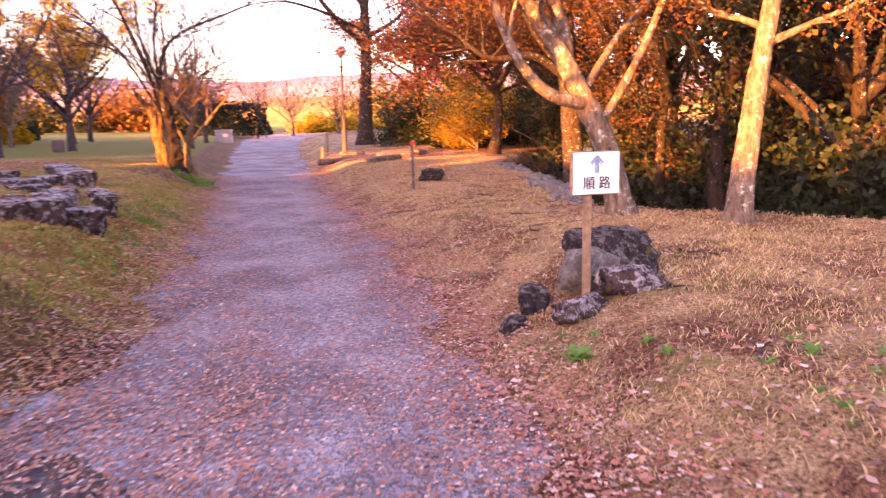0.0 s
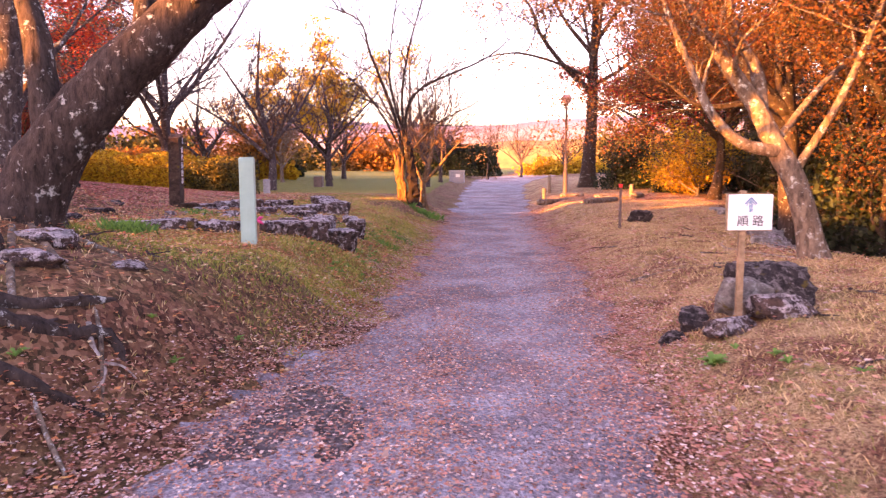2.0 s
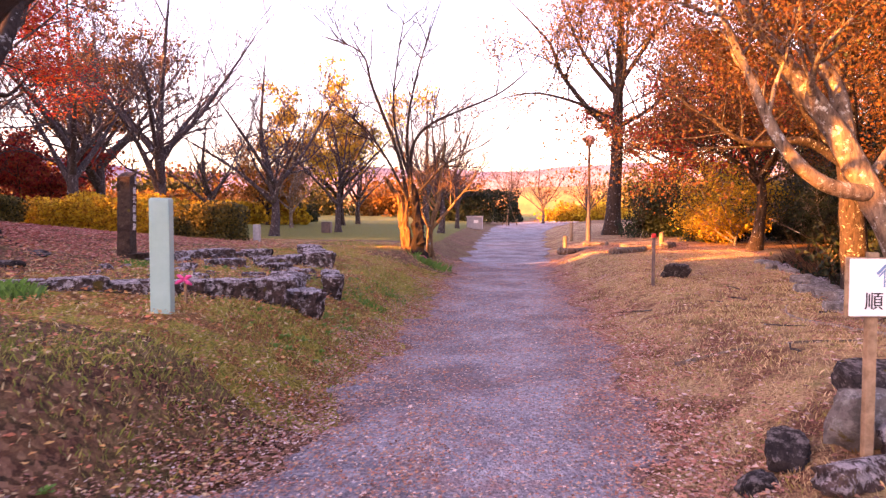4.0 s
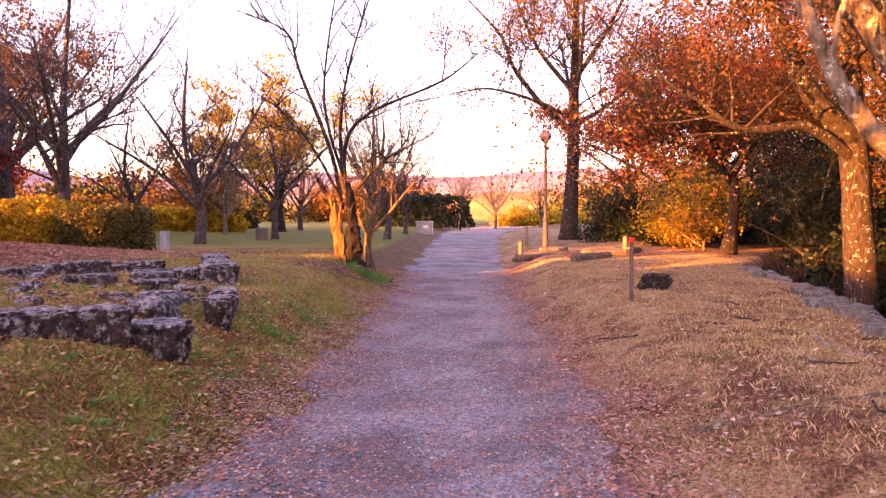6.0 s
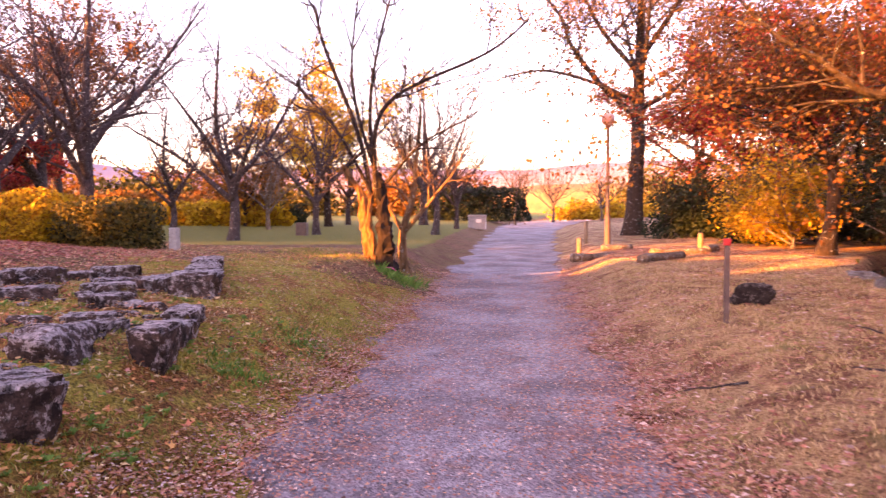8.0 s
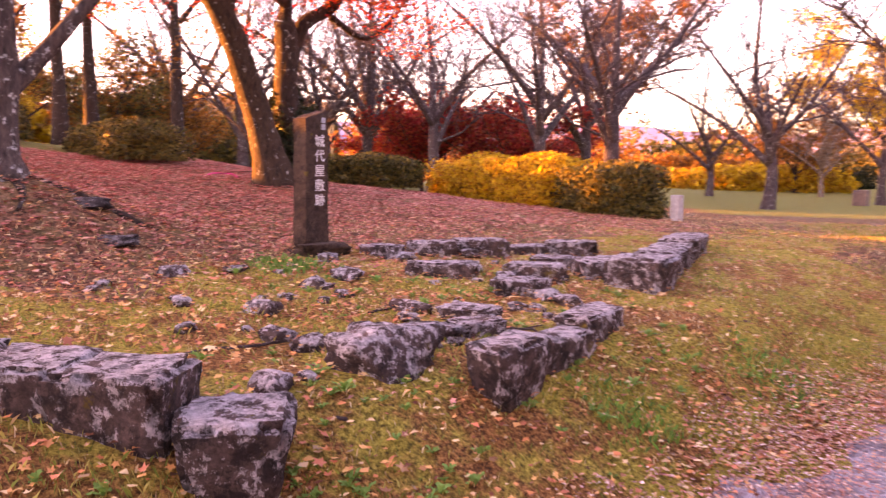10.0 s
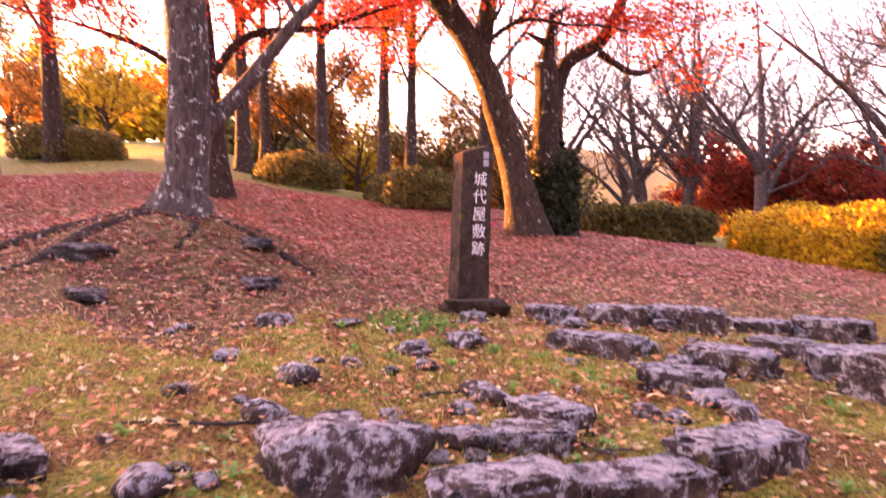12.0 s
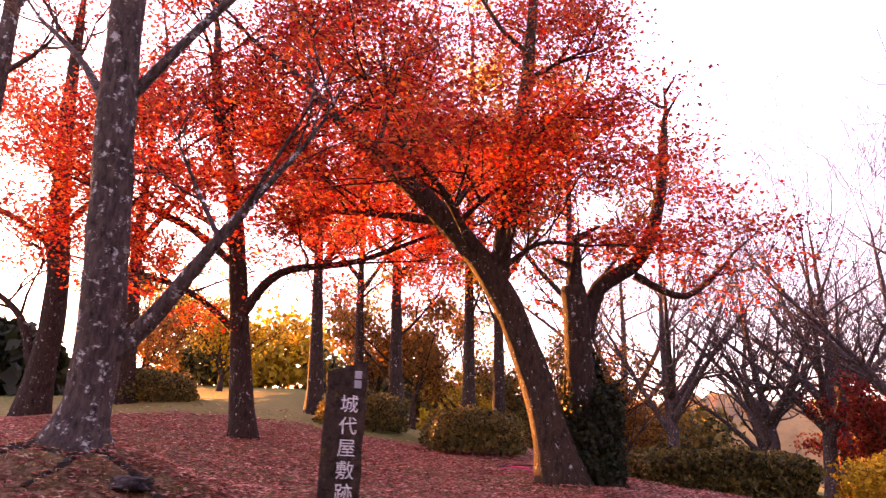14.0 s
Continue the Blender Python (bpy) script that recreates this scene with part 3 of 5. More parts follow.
# the old cherry that leans over the near bank
A = (-3.62, 5.98, z_at(-3.62, 5.98) - 0.1)
tree("leaning_cherry_tree", "old leaning cherry tree with dark lichen-spotted bark", A, [
    (rel(A, [A, (-3.32, 6.04, 1.65), (-2.93, 6.09, 2.10), (-2.50, 6.14, 2.52), (-2.15, 6.18, 2.84)]), 0.27, 0.17),
    (rel(A, [(-3.35, 6.05, 1.75), (-3.46, 6.14, 2.5), (-3.58, 6.2, 3.1), (-3.4, 6.3, 4.4)]), 0.13, 0.05),
    (rel(A, [(-2.6, 6.13, 2.45), (-2.62, 6.2, 3.0), (-2.75, 6.3, 4.0)]), 0.10, 0.04),
    (rel(A, [(-3.45, 6.2, 1.7), (-3.1, 7.1, 2.4), (-3.3, 8.0, 3.6)]), 0.12, 0.04),
], BARK_LEAN, 11, level=2, kids=4, boughs=4, reach=1.3, from_low=0.75)

# the pale tree on the brink, its limbs in the last sun
B = (3.98, 10.05, z_at(3.98, 10.05) - 0.1)
tree("brink_tree", "pale mottled tree leaning over the bank with russet leaves", (B[0] + 0.10, B[1], B[2]), [
    (rel(B, [B, (3.72, 10.05, 1.21), (3.40, 10.09, 1.83), (3.12, 10.12, 2.36), (2.67, 10.15, 2.98), (2.2, 10.2, 3.75), (1.9, 10.3, 4.8)]), 0.165, 0.045),
    (rel(B, [(3.45, 10.05, 1.70), (2.95, 9.85, 1.80), (2.55, 9.75, 2.15), (2.26, 9.79, 2.78), (1.9, 9.8, 3.6)]), 0.085, 0.025),
    (rel(B, [(3.25, 10.1, 2.1), (3.24, 10.35, 2.75), (2.96, 10.5, 3.4), (3.0, 10.6, 4.6)]), 0.10, 0.03),
    (rel(B, [(3.7, 10.05, 1.5), (4.1, 9.8, 2.4), (4.4, 9.5, 3.5), (4.9, 9.3, 4.8)]), 0.055, 0.02),
    (rel(B, [(3.5, 10.1, 1.9), (4.2, 10.6, 2.6), (5.0, 11.0, 3.2), (5.9, 11.2, 3.7)]), 0.05, 0.02),
], BARK_PALE, 12, level=2, kids=4, boughs=5, reach=1.2, leaf=LEAF_BROWN, count=42000, size=0.034, spread=0.24, from_low=0.55, lift=0.1)

B2 = (6.25, 16.6, z_at(6.25, 16.6) - 0.3)
tree("old_brink_tree", "stout lichen-spotted tree on the brink with orange leaves", B2, [
    (rel(B2, [B2, (6.22, 16.55, 0.2), (6.12, 16.5, 1.5), (5.95, 16.4, 2.9), (5.80, 16.3, 4.2), (5.6, 16.3, 6.0), (5.7, 16.3, 8.6)]), 0.27, 0.09),
    (rel(B2, [(5.98, 16.4, 2.6), (5.2, 16.25, 3.4), (4.6, 16.1, 4.6), (3.8, 15.9, 5.4), (3.1, 15.8, 6.8)]), 0.17, 0.04),
    (rel(B2, [(6.02, 16.4, 2.3), (5.2, 16.1, 2.75), (4.5, 15.9, 2.7), (4.0, 15.8, 2.75), (3.5, 15.7, 3.1)]), 0.09, 0.03),
    (rel(B2, [(5.8, 16.3, 4.2), (6.5, 15.9, 5.4), (7.2, 15.6, 6.8)]), 0.13, 0.04),
], BARK_LEAN, 22, level=2, kids=4, boughs=6, reach=1.8, leaf=LEAF_BROWN, count=36000, size=0.05, spread=0.30, from_low=0.45, lift=0.1)

C = (4.86, 8.92, z_at(4.86, 8.92) - 0.1)
tree("slim_brink_tree", "slim grey tree with speckled bark and orange leaves", C, [
    (rel(C, [C, (4.97, 9.0, 1.03), (5.15, 9.1, 1.92), (5.37, 9.2, 2.88), (5.6, 9.3, 4.5), (5.7, 9.3, 6.5)]), 0.15, 0.05),
    (rel(C, [(5.37, 9.2, 2.9), (4.9, 9.0, 3.6), (4.3, 8.9, 4.2)]), 0.06, 0.02),
], BARK_PALE, 13, level=2, kids=4, boughs=7, reach=1.7, leaf=LEAF_BROWN, count=15000, size=0.06, spread=0.24, from_low=0.45, lift=0.05)

D = (6.79, 24.2, z_at(6.79, 24.2) - 0.05)
tree("small_maple_tree", "small maple with a spreading crown of orange leaves", D, [
    ([(0, 0, 0), (0.2, 0.1, 1.4), (0.05, 0.1, 2.2), (-0.6, 0.2, 3.4), (-1.0, 0.3, 4.6)], 0.17, 0.04),
    ([(0.1, 0.1, 2.0), (0.8, 0.2, 3.0), (1.6, 0.2, 3.6)], 0.09, 0.03),
    ([(0.1, 0.1, 1.9), (-0.8, -0.4, 2.6), (-1.9, -0.6, 3.0)], 0.08, 0.03),
    ([(0.1, 0.0, 2.1), (0.4, -1.0, 3.0), (0.5, -2.0, 3.5)], 0.08, 0.03),
], BARK_MID, 14, level=2, kids=4, boughs=6, reach=1.3, leaf=LEAF_BROWN, count=34000, size=0.055, spread=0.28, from_low=0.4, lift=0.05)

E = (4.25, 36.3, z_at(4.25, 36.3) - 0.1)
tree("tall_zelkova_tree", "tall straight tree with thinning orange-brown leaves", E, [
    ([(0, 0, 0), (0.2, 0.1, 3.2), (0.25, 0.2, 5.6), (0.33, 0.3, 8.0), (0.4, 0.4, 11.0), (0.5, 0.5, 13.5)], 0.33, 0.06),
    ([(0.15, 0.1, 4.6), (-1.2, 0.1, 5.9), (-2.3, -0.2, 7.3), (-2.8, -0.1, 8.6), (-4.2, 0.1, 10.2)], 0.14, 0.03),
    ([(0.15, 0.1, 5.2), (-1.6, -0.5, 5.9), (-3.3, -0.8, 6.3), (-4.6, -0.6, 6.2)], 0.09, 0.025),
    ([(0.2, 0.2, 4.9), (1.5, 0.3, 5.6), (3.0, 0.4, 6.8)], 0.12, 0.04),
    ([(0.3, 0.2, 6.2), (-1.2, 0.6, 8.2), (-2.2, 0.8, 10.5)], 0.12, 0.04),
    ([(0.3, 0.2, 6.8), (1.6, -0.4, 8.8), (2.6, -0.8, 11.0)], 0.12, 0.04),
    ([(0.2, 0.2, 5.4), (0.3, -1.6, 7.2), (0.2, -3.0, 9.0)], 0.11, 0.04),
    ([(0.2, 0.2, 5.8), (0.1, 1.8, 7.6), (0.0, 3.0, 9.0)], 0.11, 0.04),
], BARK_DARK, 15, level=2, kids=5, boughs=7, reach=2.6, leaf=LEAF_ORANGE, count=30000, size=0.088, spread=0.35, from_low=0.4, thin=0.008)

# the maple on the mound with its long leaning stem, and its neighbours
F = (-10.95, 15.80, z_at(-10.95, 15.80) - 0.1)
tree("leaning_maple_tree", "leaning maple tree with scarlet leaves", F, [
    (rel(F, [F, (-10.93, 15.30, 3.0), (-10.75, 14.72, 4.15), (-10.63, 13.98, 4.97), (-10.53, 13.1, 5.75), (-10.47, 12.49, 6.25), (-10.36, 11.7, 7.0)]), 0.26, 0.06),
    (rel(F, [(-10.78, 14.80, 4.0), (-10.45, 14.95, 5.5), (-10.1, 15.1, 6.97), (-9.8, 15.2, 8.8)]), 0.16, 0.06),
    (rel(F, [(-10.7, 14.5, 4.4), (-9.9, 14.0, 5.0), (-9.0, 13.4, 5.3)]), 0.08, 0.03),
    (rel(F, [(-10.65, 14.1, 4.9), (-11.3, 13.0, 5.2), (-11.9, 12.0, 5.4)]), 0.08, 0.03),
    (rel(F, [(-10.72, 14.75, 4.15), (-10.35, 15.3, 4.55), (-10.0, 15.9, 4.45)]), 0.05, 0.02),
], BARK_MID, 16, level=2, kids=4, flare=2.0, boughs=6, reach=1.7, leaf=LEAF_RED, count=52000, size=0.062, spread=0.26, from_low=0.35, lift=0.0, flat=0.5)

F2 = (-11.2, 16.25, z_at(-11.2, 16.25) - 0.1)
tree("lopped_tree", "lopped dark tree with one crooked limb", F2, [
    (rel(F2, [F2, (-11.06, 16.05, 2.8), (-10.9, 15.98, 3.5), (-10.80, 15.9, 4.1)]), 0.24, 0.17),
    (rel(F2, [(-11.0, 16.1, 3.4), (-10.92, 16.31, 4.1), (-10.77, 16.88, 4.54), (-10.56, 17.13, 5.34), (-10.34, 17.18, 6.31)]), 0.14, 0.07),
    (rel(F2, [(-10.8, 16.8, 4.3), (-10.7, 17.5, 4.0), (-10.6, 18.1, 4.5)]), 0.07, 0.03),
], BARK_DARK, 17, level=1, kids=3, boughs=2, reach=0.7, leaf=LEAF_DEEP, count=700, size=0.07, spread=0.3, from_low=0.6)

J = (-7.1, 10.85, z_at(-7.1, 10.85) - 0.1)
tree("mound_cherry_tree", "straight cherry tree with silvery lichen bark on the mound", J, [
    (rel(J, [J, (-7.06, 10.93, 2.3), (-6.89, 10.88, 3.64), (-6.70, 10.84, 4.84), (-6.5, 10.85, 6.2), (-6.4, 10.8, 8.0)]), 0.215, 0.12),
    (rel(J, [(-7.05, 11.0, 2.25), (-7.05, 11.35, 2.65), (-6.91, 11.78, 3.22), (-6.76, 12.16, 3.68)]), 0.10, 0.04),
    (rel(J, [(-6.85, 10.85, 4.2), (-7.4, 10.2, 5.2), (-7.8, 9.4, 6.0)]), 0.06, 0.02),
    (rel(J, [(-6.8, 10.85, 4.5), (-6.7, 11.7, 5.6), (-6.7, 12.4, 6.4)]), 0.06, 0.02),
], BARK_CHERRY, 18, level=2, kids=3, boughs=2, reach=1.3, from_low=0.7, flare=2.0)

K = (-13.2, 11.0, z_at(-13.2, 11.0) - 0.1)
tree("spreading_maple_tree", "spreading maple with several stems and crimson leaves", K, [
    (rel(K, [K, (-12.87, 10.78, 3.67), (-12.46, 10.58, 5.53), (-12.12, 10.2, 7.11), (-11.9, 10.04, 8.6)]), 0.20, 0.06),
    (rel(K, [(-12.83, 10.82, 3.85), (-12.62, 11.4, 4.53), (-12.47, 12.63, 4.75), (-12.3, 13.8, 5.2)]), 0.09, 0.03),
    (rel(K, [(-12.43, 10.62, 5.62), (-12.19, 11.29, 6.4), (-11.99, 12.02, 6.99), (-11.76, 12.94, 7.58)]), 0.09, 0.03),
    (rel(K, [(-12.7, 10.7, 4.6), (-12.5, 9.7, 5.3), (-12.2, 8.6, 5.6)]), 0.08, 0.03),
    (rel(K, [(-12.9, 10.8, 3.5), (-12.9, 9.9, 4.2), (-12.6, 8.8, 4.5)]), 0.07, 0.03),
], BARK_DARK, 19, level=2, kids=5, boughs=6, reach=1.7, leaf=LEAF_RED, count=46000, size=0.062, spread=0.26, from_low=0.4, lift=0.0, flat=0.5)

L1 = (-10.2, 7.9, z_at(-10.2, 7.9) - 0.1)
tree("slender_cherry_tree", "slender cherry tree with pale bark", L1, [
    (rel(L1, [L1, (-10.09, 7.9, 2.6), (-9.59, 8.06, 4.67), (-9.25, 8.22, 6.06), (-9.0, 8.3, 8.0)]), 0.19, 0.08),
    (rel(L1, [(-9.7, 8.0, 4.2), (-10.0, 7.2, 5.4), (-10.3, 6.6, 6.6)]), 0.07, 0.03),
], BARK_CHERRY, 20, level=2, kids=4, boughs=4, reach=1.5, from_low=0.6)

L2 = (-15.0, 6.7, z_at(-15.0, 6.7) - 0.1)
tree("dark_maple_tree", "dark-stemmed maple with a thin red crown", L2, [
    (rel(L2, [L2, (-14.64, 6.93, 4.21), (-14.16, 6.85, 6.3), (-13.77, 6.86, 7.98), (-13.5, 6.9, 9.6)]), 0.27, 0.08),
    (rel(L2, [(-14.85, 6.6, 3.1), (-14.9, 6.2, 4.0), (-15.1, 5.4, 4.6)]), 0.10, 0.04),
    (rel(L2, [(-14.3, 6.9, 5.6), (-13.9, 7.9, 6.4), (-13.4, 8.9, 6.7)]), 0.08, 0.03),
    (rel(L2, [(-14.4, 6.9, 5.2), (-14.1, 6.0, 5.8), (-13.6, 5.0, 6.0)]), 0.08, 0.03),
], BARK_DARK, 21, level=2, kids=4, boughs=5, reach=1.6, leaf=LEAF_DEEP, count=26000, size=0.065, spread=0.24, from_low=0.45, flat=0.35)

for k, (x, y, hgt, lean, crown, leaf_n) in enumerate([(-20.3, 11.3, 9.5, 0.5, LEAF_RED, 7000), (-20.7, 13.4, 10.0, 0.9, LEAF_RED, 7000), (-23.4, 15.6, 13.5, 0.4, LEAF_SUN_GOLD, 9500), (-23.9, 16.6, 12.0, 0.6, LEAF_DEEP, 6000), (-18.0, 7.3, 9.0, -0.5, LEAF_DEEP, 5000), (-22.0, 18.5, 10.0, 0.3, LEAF_ORANGE, 4500), (-27.5, 12.0, 11.0, 0.2, LEAF_SUN_GOLD, 6000)]):
    at = foot(x, y, 0.1)
    tree("grove_tree", "slim dark-stemmed tree of the grove with autumn leaves", at, [
        ([(0, 0, 0), (0.3, -0.1, hgt * 0.25), (0.5 + lean * 0.3, -0.2, hgt * 0.5), (0.7 + lean, -0.3, hgt)], 0.22, 0.05),
        ([(0.5, -0.2, hgt * 0.4), (0.9, 0.9, hgt * 0.55), (1.2, 1.8, hgt * 0.7)], 0.09, 0.03),
        ([(0.5, -0.2, hgt * 0.45), (0.6, -1.2, hgt * 0.55), (0.9, -2.2, hgt * 0.65)], 0.09, 0.03),
    ], BARK_DARK, 40 + k, level=2, kids=4, boughs=5, reach=1.9, leaf=crown, count=int(leaf_n * 2.6), size=0.095, spread=0.28, from_low=0.35, group="grove on the mound", thin=0.007, flat=0.3)

# the torn stump beside the path, with young shoots out of its heart
S = (-2.47, 21.15, z_at(-2.47, 21.15) - 0.05)
stump = thing("torn_stump", S, "torn tree stump with split upright slabs and tall bare shoots", "stump")


def torn_slab(points, width, thick, seed, turn):
    """A split slab of trunk that tapers to a ragged top."""
    rng, g = random.Random(seed), Geo()
    line = curve_through(points, 5)
    m = len(line)
    for i, p in enumerate(line):
        t = i / (m - 1)
        w, d = width * (1 - 0.72 * t ** 1.5) * rng.uniform(0.82, 1.15), thick * (1 - 0.7 * t) * rng.uniform(0.8, 1.2)
        for k in range(10):
            a = 2 * math.pi * k / 10
            q = Vector((w * math.cos(a) * rng.uniform(0.62, 1.25), d * math.sin(a) * rng.uniform(0.62, 1.25), rng.uniform(-0.05, 0.05)))
            q.rotate(Euler((0, 0, turn)))
            g.v.append(p + q)
    for i in range(m - 1):
        for k in range(10):
            a, b = i * 10 + k, i * 10 + (k + 1) % 10
            g.f.append((a, b, b + 10, a + 10))
    g.f.append(tuple((m - 1) * 10 + k for k in range(10)))
    return g


# Orange slabs for the sunlit side, near-black core for the shaded side.
part("slab", torn_slab([(-0.16, 0.02, -0.15), (-0.14, 0.0, 0.35), (-0.22, 0, 0.85), (-0.30, 0, 1.35), (-0.66, 0, 1.95)], 0.16, 0.14, 3, 0.2).mesh("slab", BARK_STUMP, False), stump, "split slab of bare wood coloured orange as in sunlight")
part("slab", torn_slab([(-0.02, -0.12, -0.15), (-0.06, -0.12, 0.4), (-0.12, -0.1, 0.85), (-0.10, -0.06, 1.35)], 0.09, 0.08, 9, 0.4).mesh("slab", BARK_STUMP, False), stump, "short torn strip of bare wood")
part("core", torn_slab([(0.26, -0.20, -0.2), (0.22, -0.18, 0.3), (0.16, -0.10, 0.8), (0.10, 0.0, 1.3), (0.04, 0.06, 1.75)], 0.21, 0.18, 7, 0.6).mesh("core", BARK_SHADED, False), stump, "trunk core coloured dark for its shaded side")
part("root_flare", torn_slab([(0.02, -0.05, -0.25), (0.02, -0.04, 0.0), (0.04, -0.02, 0.22)], 0.44, 0.36, 8, 0.1).mesh("root_flare", BARK_SHADED, False), stump, "dark spreading foot of the stump")
rng0, shoot_tips = random.Random(5), []
for points, r0 in (([(-0.1, 0, 1.2), (-0.3, 0, 2.4), (-1.0, 0.1, 4.2), (-1.3, 0.1, 5.1), (-2.2, 0.1, 5.5)], 0.055),
                   ([(0, 0, 1.3), (0, 0, 2.6), (0.5, 0.1, 3.3), (2.1, 0.2, 4.0), (2.9, 0.2, 4.6)], 0.055),
                   ([(0, 0.05, 1.4), (-0.15, 0.2, 3.0), (0.1, 0.3, 4.6), (0.7, 0.3, 6.4)], 0.05),
                   ([(-0.1, 0, 1.4), (-0.7, -0.3, 2.6), (-1.5, -0.5, 3.5)], 0.04),
                   ([(0.2, 0, 1.6), (0.8, -0.2, 2.2), (1.3, -0.3, 2.5)], 0.035),
                   ([(0.1, 0, 1.5), (-0.5, 0.2, 3.6), (-0.2, 0.3, 6.2)], 0.045)):
    shoots = Geo()
    line = curve_through(points, 5)
    m = len(line) - 1
    shoots.tube(line, [r0 * (1 - 0.75 * i / m) for i in range(m + 1)], 7, 0.05, rng0)
    for b in range(9):
        i = rng0.randint(m // 3, m - 1)
        side = Vector((rng0.uniform(-1, 1), rng0.uniform(-1, 1), rng0.uniform(-0.1, 1))).normalized()
        twig(shoots, shoot_tips, line[i], (line[i + 1] - line[i]).normalized() * 0.6 + side, rng0.uniform(0.7, 1.5), 0.018, 2, rng0, 4, 0.2, 0.22, 0.005)
    part("shoot", shoots.mesh("shoot", BARK_DARK), stump, "thin bare shoot")

Y1 = foot(-2.03, 21.75)
tree("young_cherry_tree", "slim crooked young cherry tree with a sunlit ochre stem", Y1, [
    ([(0, 0, 0), (-0.06, 0, 0.5), (-0.02, 0, 0.95), (0.16, 0, 1.5), (0.22, 0, 2.1), (0.32, 0.1, 3.1)], 0.10, 0.03),
    ([(-0.02, 0, 0.8), (-0.30, -0.1, 1.35), (-0.42, -0.1, 1.8)], 0.05, 0.02),
    ([(0.0, 0, 0.85), (0.5, -0.1, 1.4), (0.95, -0.1, 1.95)], 0.05, 0.02),
    ([(0.12, 0, 1.4), (-0.15, 0.1, 1.7), (-0.45, 0.1, 1.75)], 0.035, 0.02),
], BARK_SUNLIT, 24, level=2, kids=4, boughs=4, reach=0.9, from_low=0.5, flare=1.5)

# bare cherries of the park


def bare_tree(at, hgt, seed, spread=1.0, bark=BARK_GREY, leaf=None, count=0, name="bare_cherry_tree", label="leafless cherry tree with fine spreading twigs", size=0.13, group="bare cherries of the park", low=0.14):
    r = random.Random(seed)
    limbs = [([(0, 0, 0), (r.uniform(-0.1, 0.1), 0, hgt * 0.18), (r.uniform(-0.4, 0.4), r.uniform(-0.3, 0.3), hgt * 0.45), (r.uniform(-0.9, 0.9), r.uniform(-0.6, 0.6), hgt * 0.8)], 0.024 * hgt, 0.016)]
    for k in range(5):
        a = 2 * math.pi * (k + r.random() * 0.7) / 5
        s = spread * hgt * r.uniform(0.22, 0.42)
        z0 = hgt * r.uniform(low, low + 0.16)
        limbs.append(([(0, 0, z0), (s * 0.4 * math.cos(a), s * 0.4 * math.sin(a), z0 + hgt * 0.15), (s * math.cos(a), s * math.sin(a), z0 + hgt * r.uniform(0.28, 0.5))], 0.013 * hgt, 0.014))
    return tree(name, label, at, limbs, bark, seed, level=2, kids=4, boughs=5 if leaf else 7, reach=hgt * (0.19 if leaf else 0.27), lift=0.24, bend=0.27, leaf=leaf, count=int(count * 1.5), size=size * 0.70, spread=0.28, group=group, from_low=0.35 if low < 0.3 else 0.5, thin=0.006 if leaf else 0.0055, flare=1.4)


BARE = [(-8.2, 36.2, 7.0, 61), (-3.6, 37.9, 7.2, 62), (-12.0, 26.8, 10.5, 64), (-16.6, 29.0, 11.5, 65)]
made = [bare_tree(foot(x, y, 0.1), hgt, seed) for x, y, hgt, seed in BARE]
for k, (x, y, s, turn, which) in enumerate([(-3.5, 45.7, 0.85, 40, 0), (-14.9, 37.4, 0.95, 100, 1), (-19.8, 26.9, 1.0, 200, 2), (-24.8, 27.6, 1.05, 300, 3), (-23.5, 30.4, 1.2, 20, 0), (-9.3, 30.5, 1.15, 75, 1), (-31.3, 28.5, 1.4, 140, 1), (-31.2, 32.0, 1.35, 250, 2), (-27.8, 23.5, 1.1, 80, 3), (-29.5, 36.0, 1.4, 10, 0), (-26.0, 26.2, 1.5, 60, 1), (-18.5, 34.0, 1.1, 330, 2), (-6.2, 52.0, 1.0, 170, 3), (2.2, 74.0, 1.0, 50, 1), (-1.0, 80.0, 1.1, 220, 0), (-10.4, 50.0, 1.0, 290, 1), (-35.5, 24.0, 1.3, 15, 3), (5.4, 62.0, 0.7, 120, 0), (-36.0, 36.0, 1.4, 95, 1)]):
    copy_thing(made[which], Matrix.Translation(foot(x, y, 0.1)) @ Matrix.Rotation(radians(turn), 4, "Z") @ Matrix.Scale(s, 4))

bare_tree(foot(-11.9, 40.8, 0.1), 5.0, 71, 1.2, BARK_PALE, name="crooked_cherry_tree", label="crooked cherry tree with a sunlit pale trunk", group="")
bare_tree(foot(-10.6, 46.5, 0.1), 9.6, 72, 1.1, BARK_DARK, LEAF_SUN_GOLD, 9000, "golden_tree", "tree with a golden-orange crown", 0.24, "")
bare_tree(foot(-14.5, 44.5, 0.1), 5.2, 73, 1.3, BARK_DARK, LEAF_ORANGE, 6000, "orange_maple_tree", "low maple with glowing orange leaves", 0.2, "maples beyond the lawn")
bare_tree(foot(-23.2, 36.3, 0.1), 4.2, 74, 1.5, BARK_DARK, LEAF_DEEP, 7000, "red_maple_tree", "low maple with deep red leaves", 0.2, "maples beyond the lawn")
bare_tree(foot(-20.3, 31.2, 0.1), 4.0, 91, 1.7, BARK_DARK, LEAF_DEEP, 6000, "red_maple_tree", "low maple with deep red leaves", 0.2, "maples beyond the lawn")
bare_tree(foot(-23.2, 29.2, 0.1), 4.0, 92, 1.7, BARK_DARK, LEAF_DEEP, 6000, "red_maple_tree", "low maple with deep red leaves", 0.2, "maples beyond the lawn")
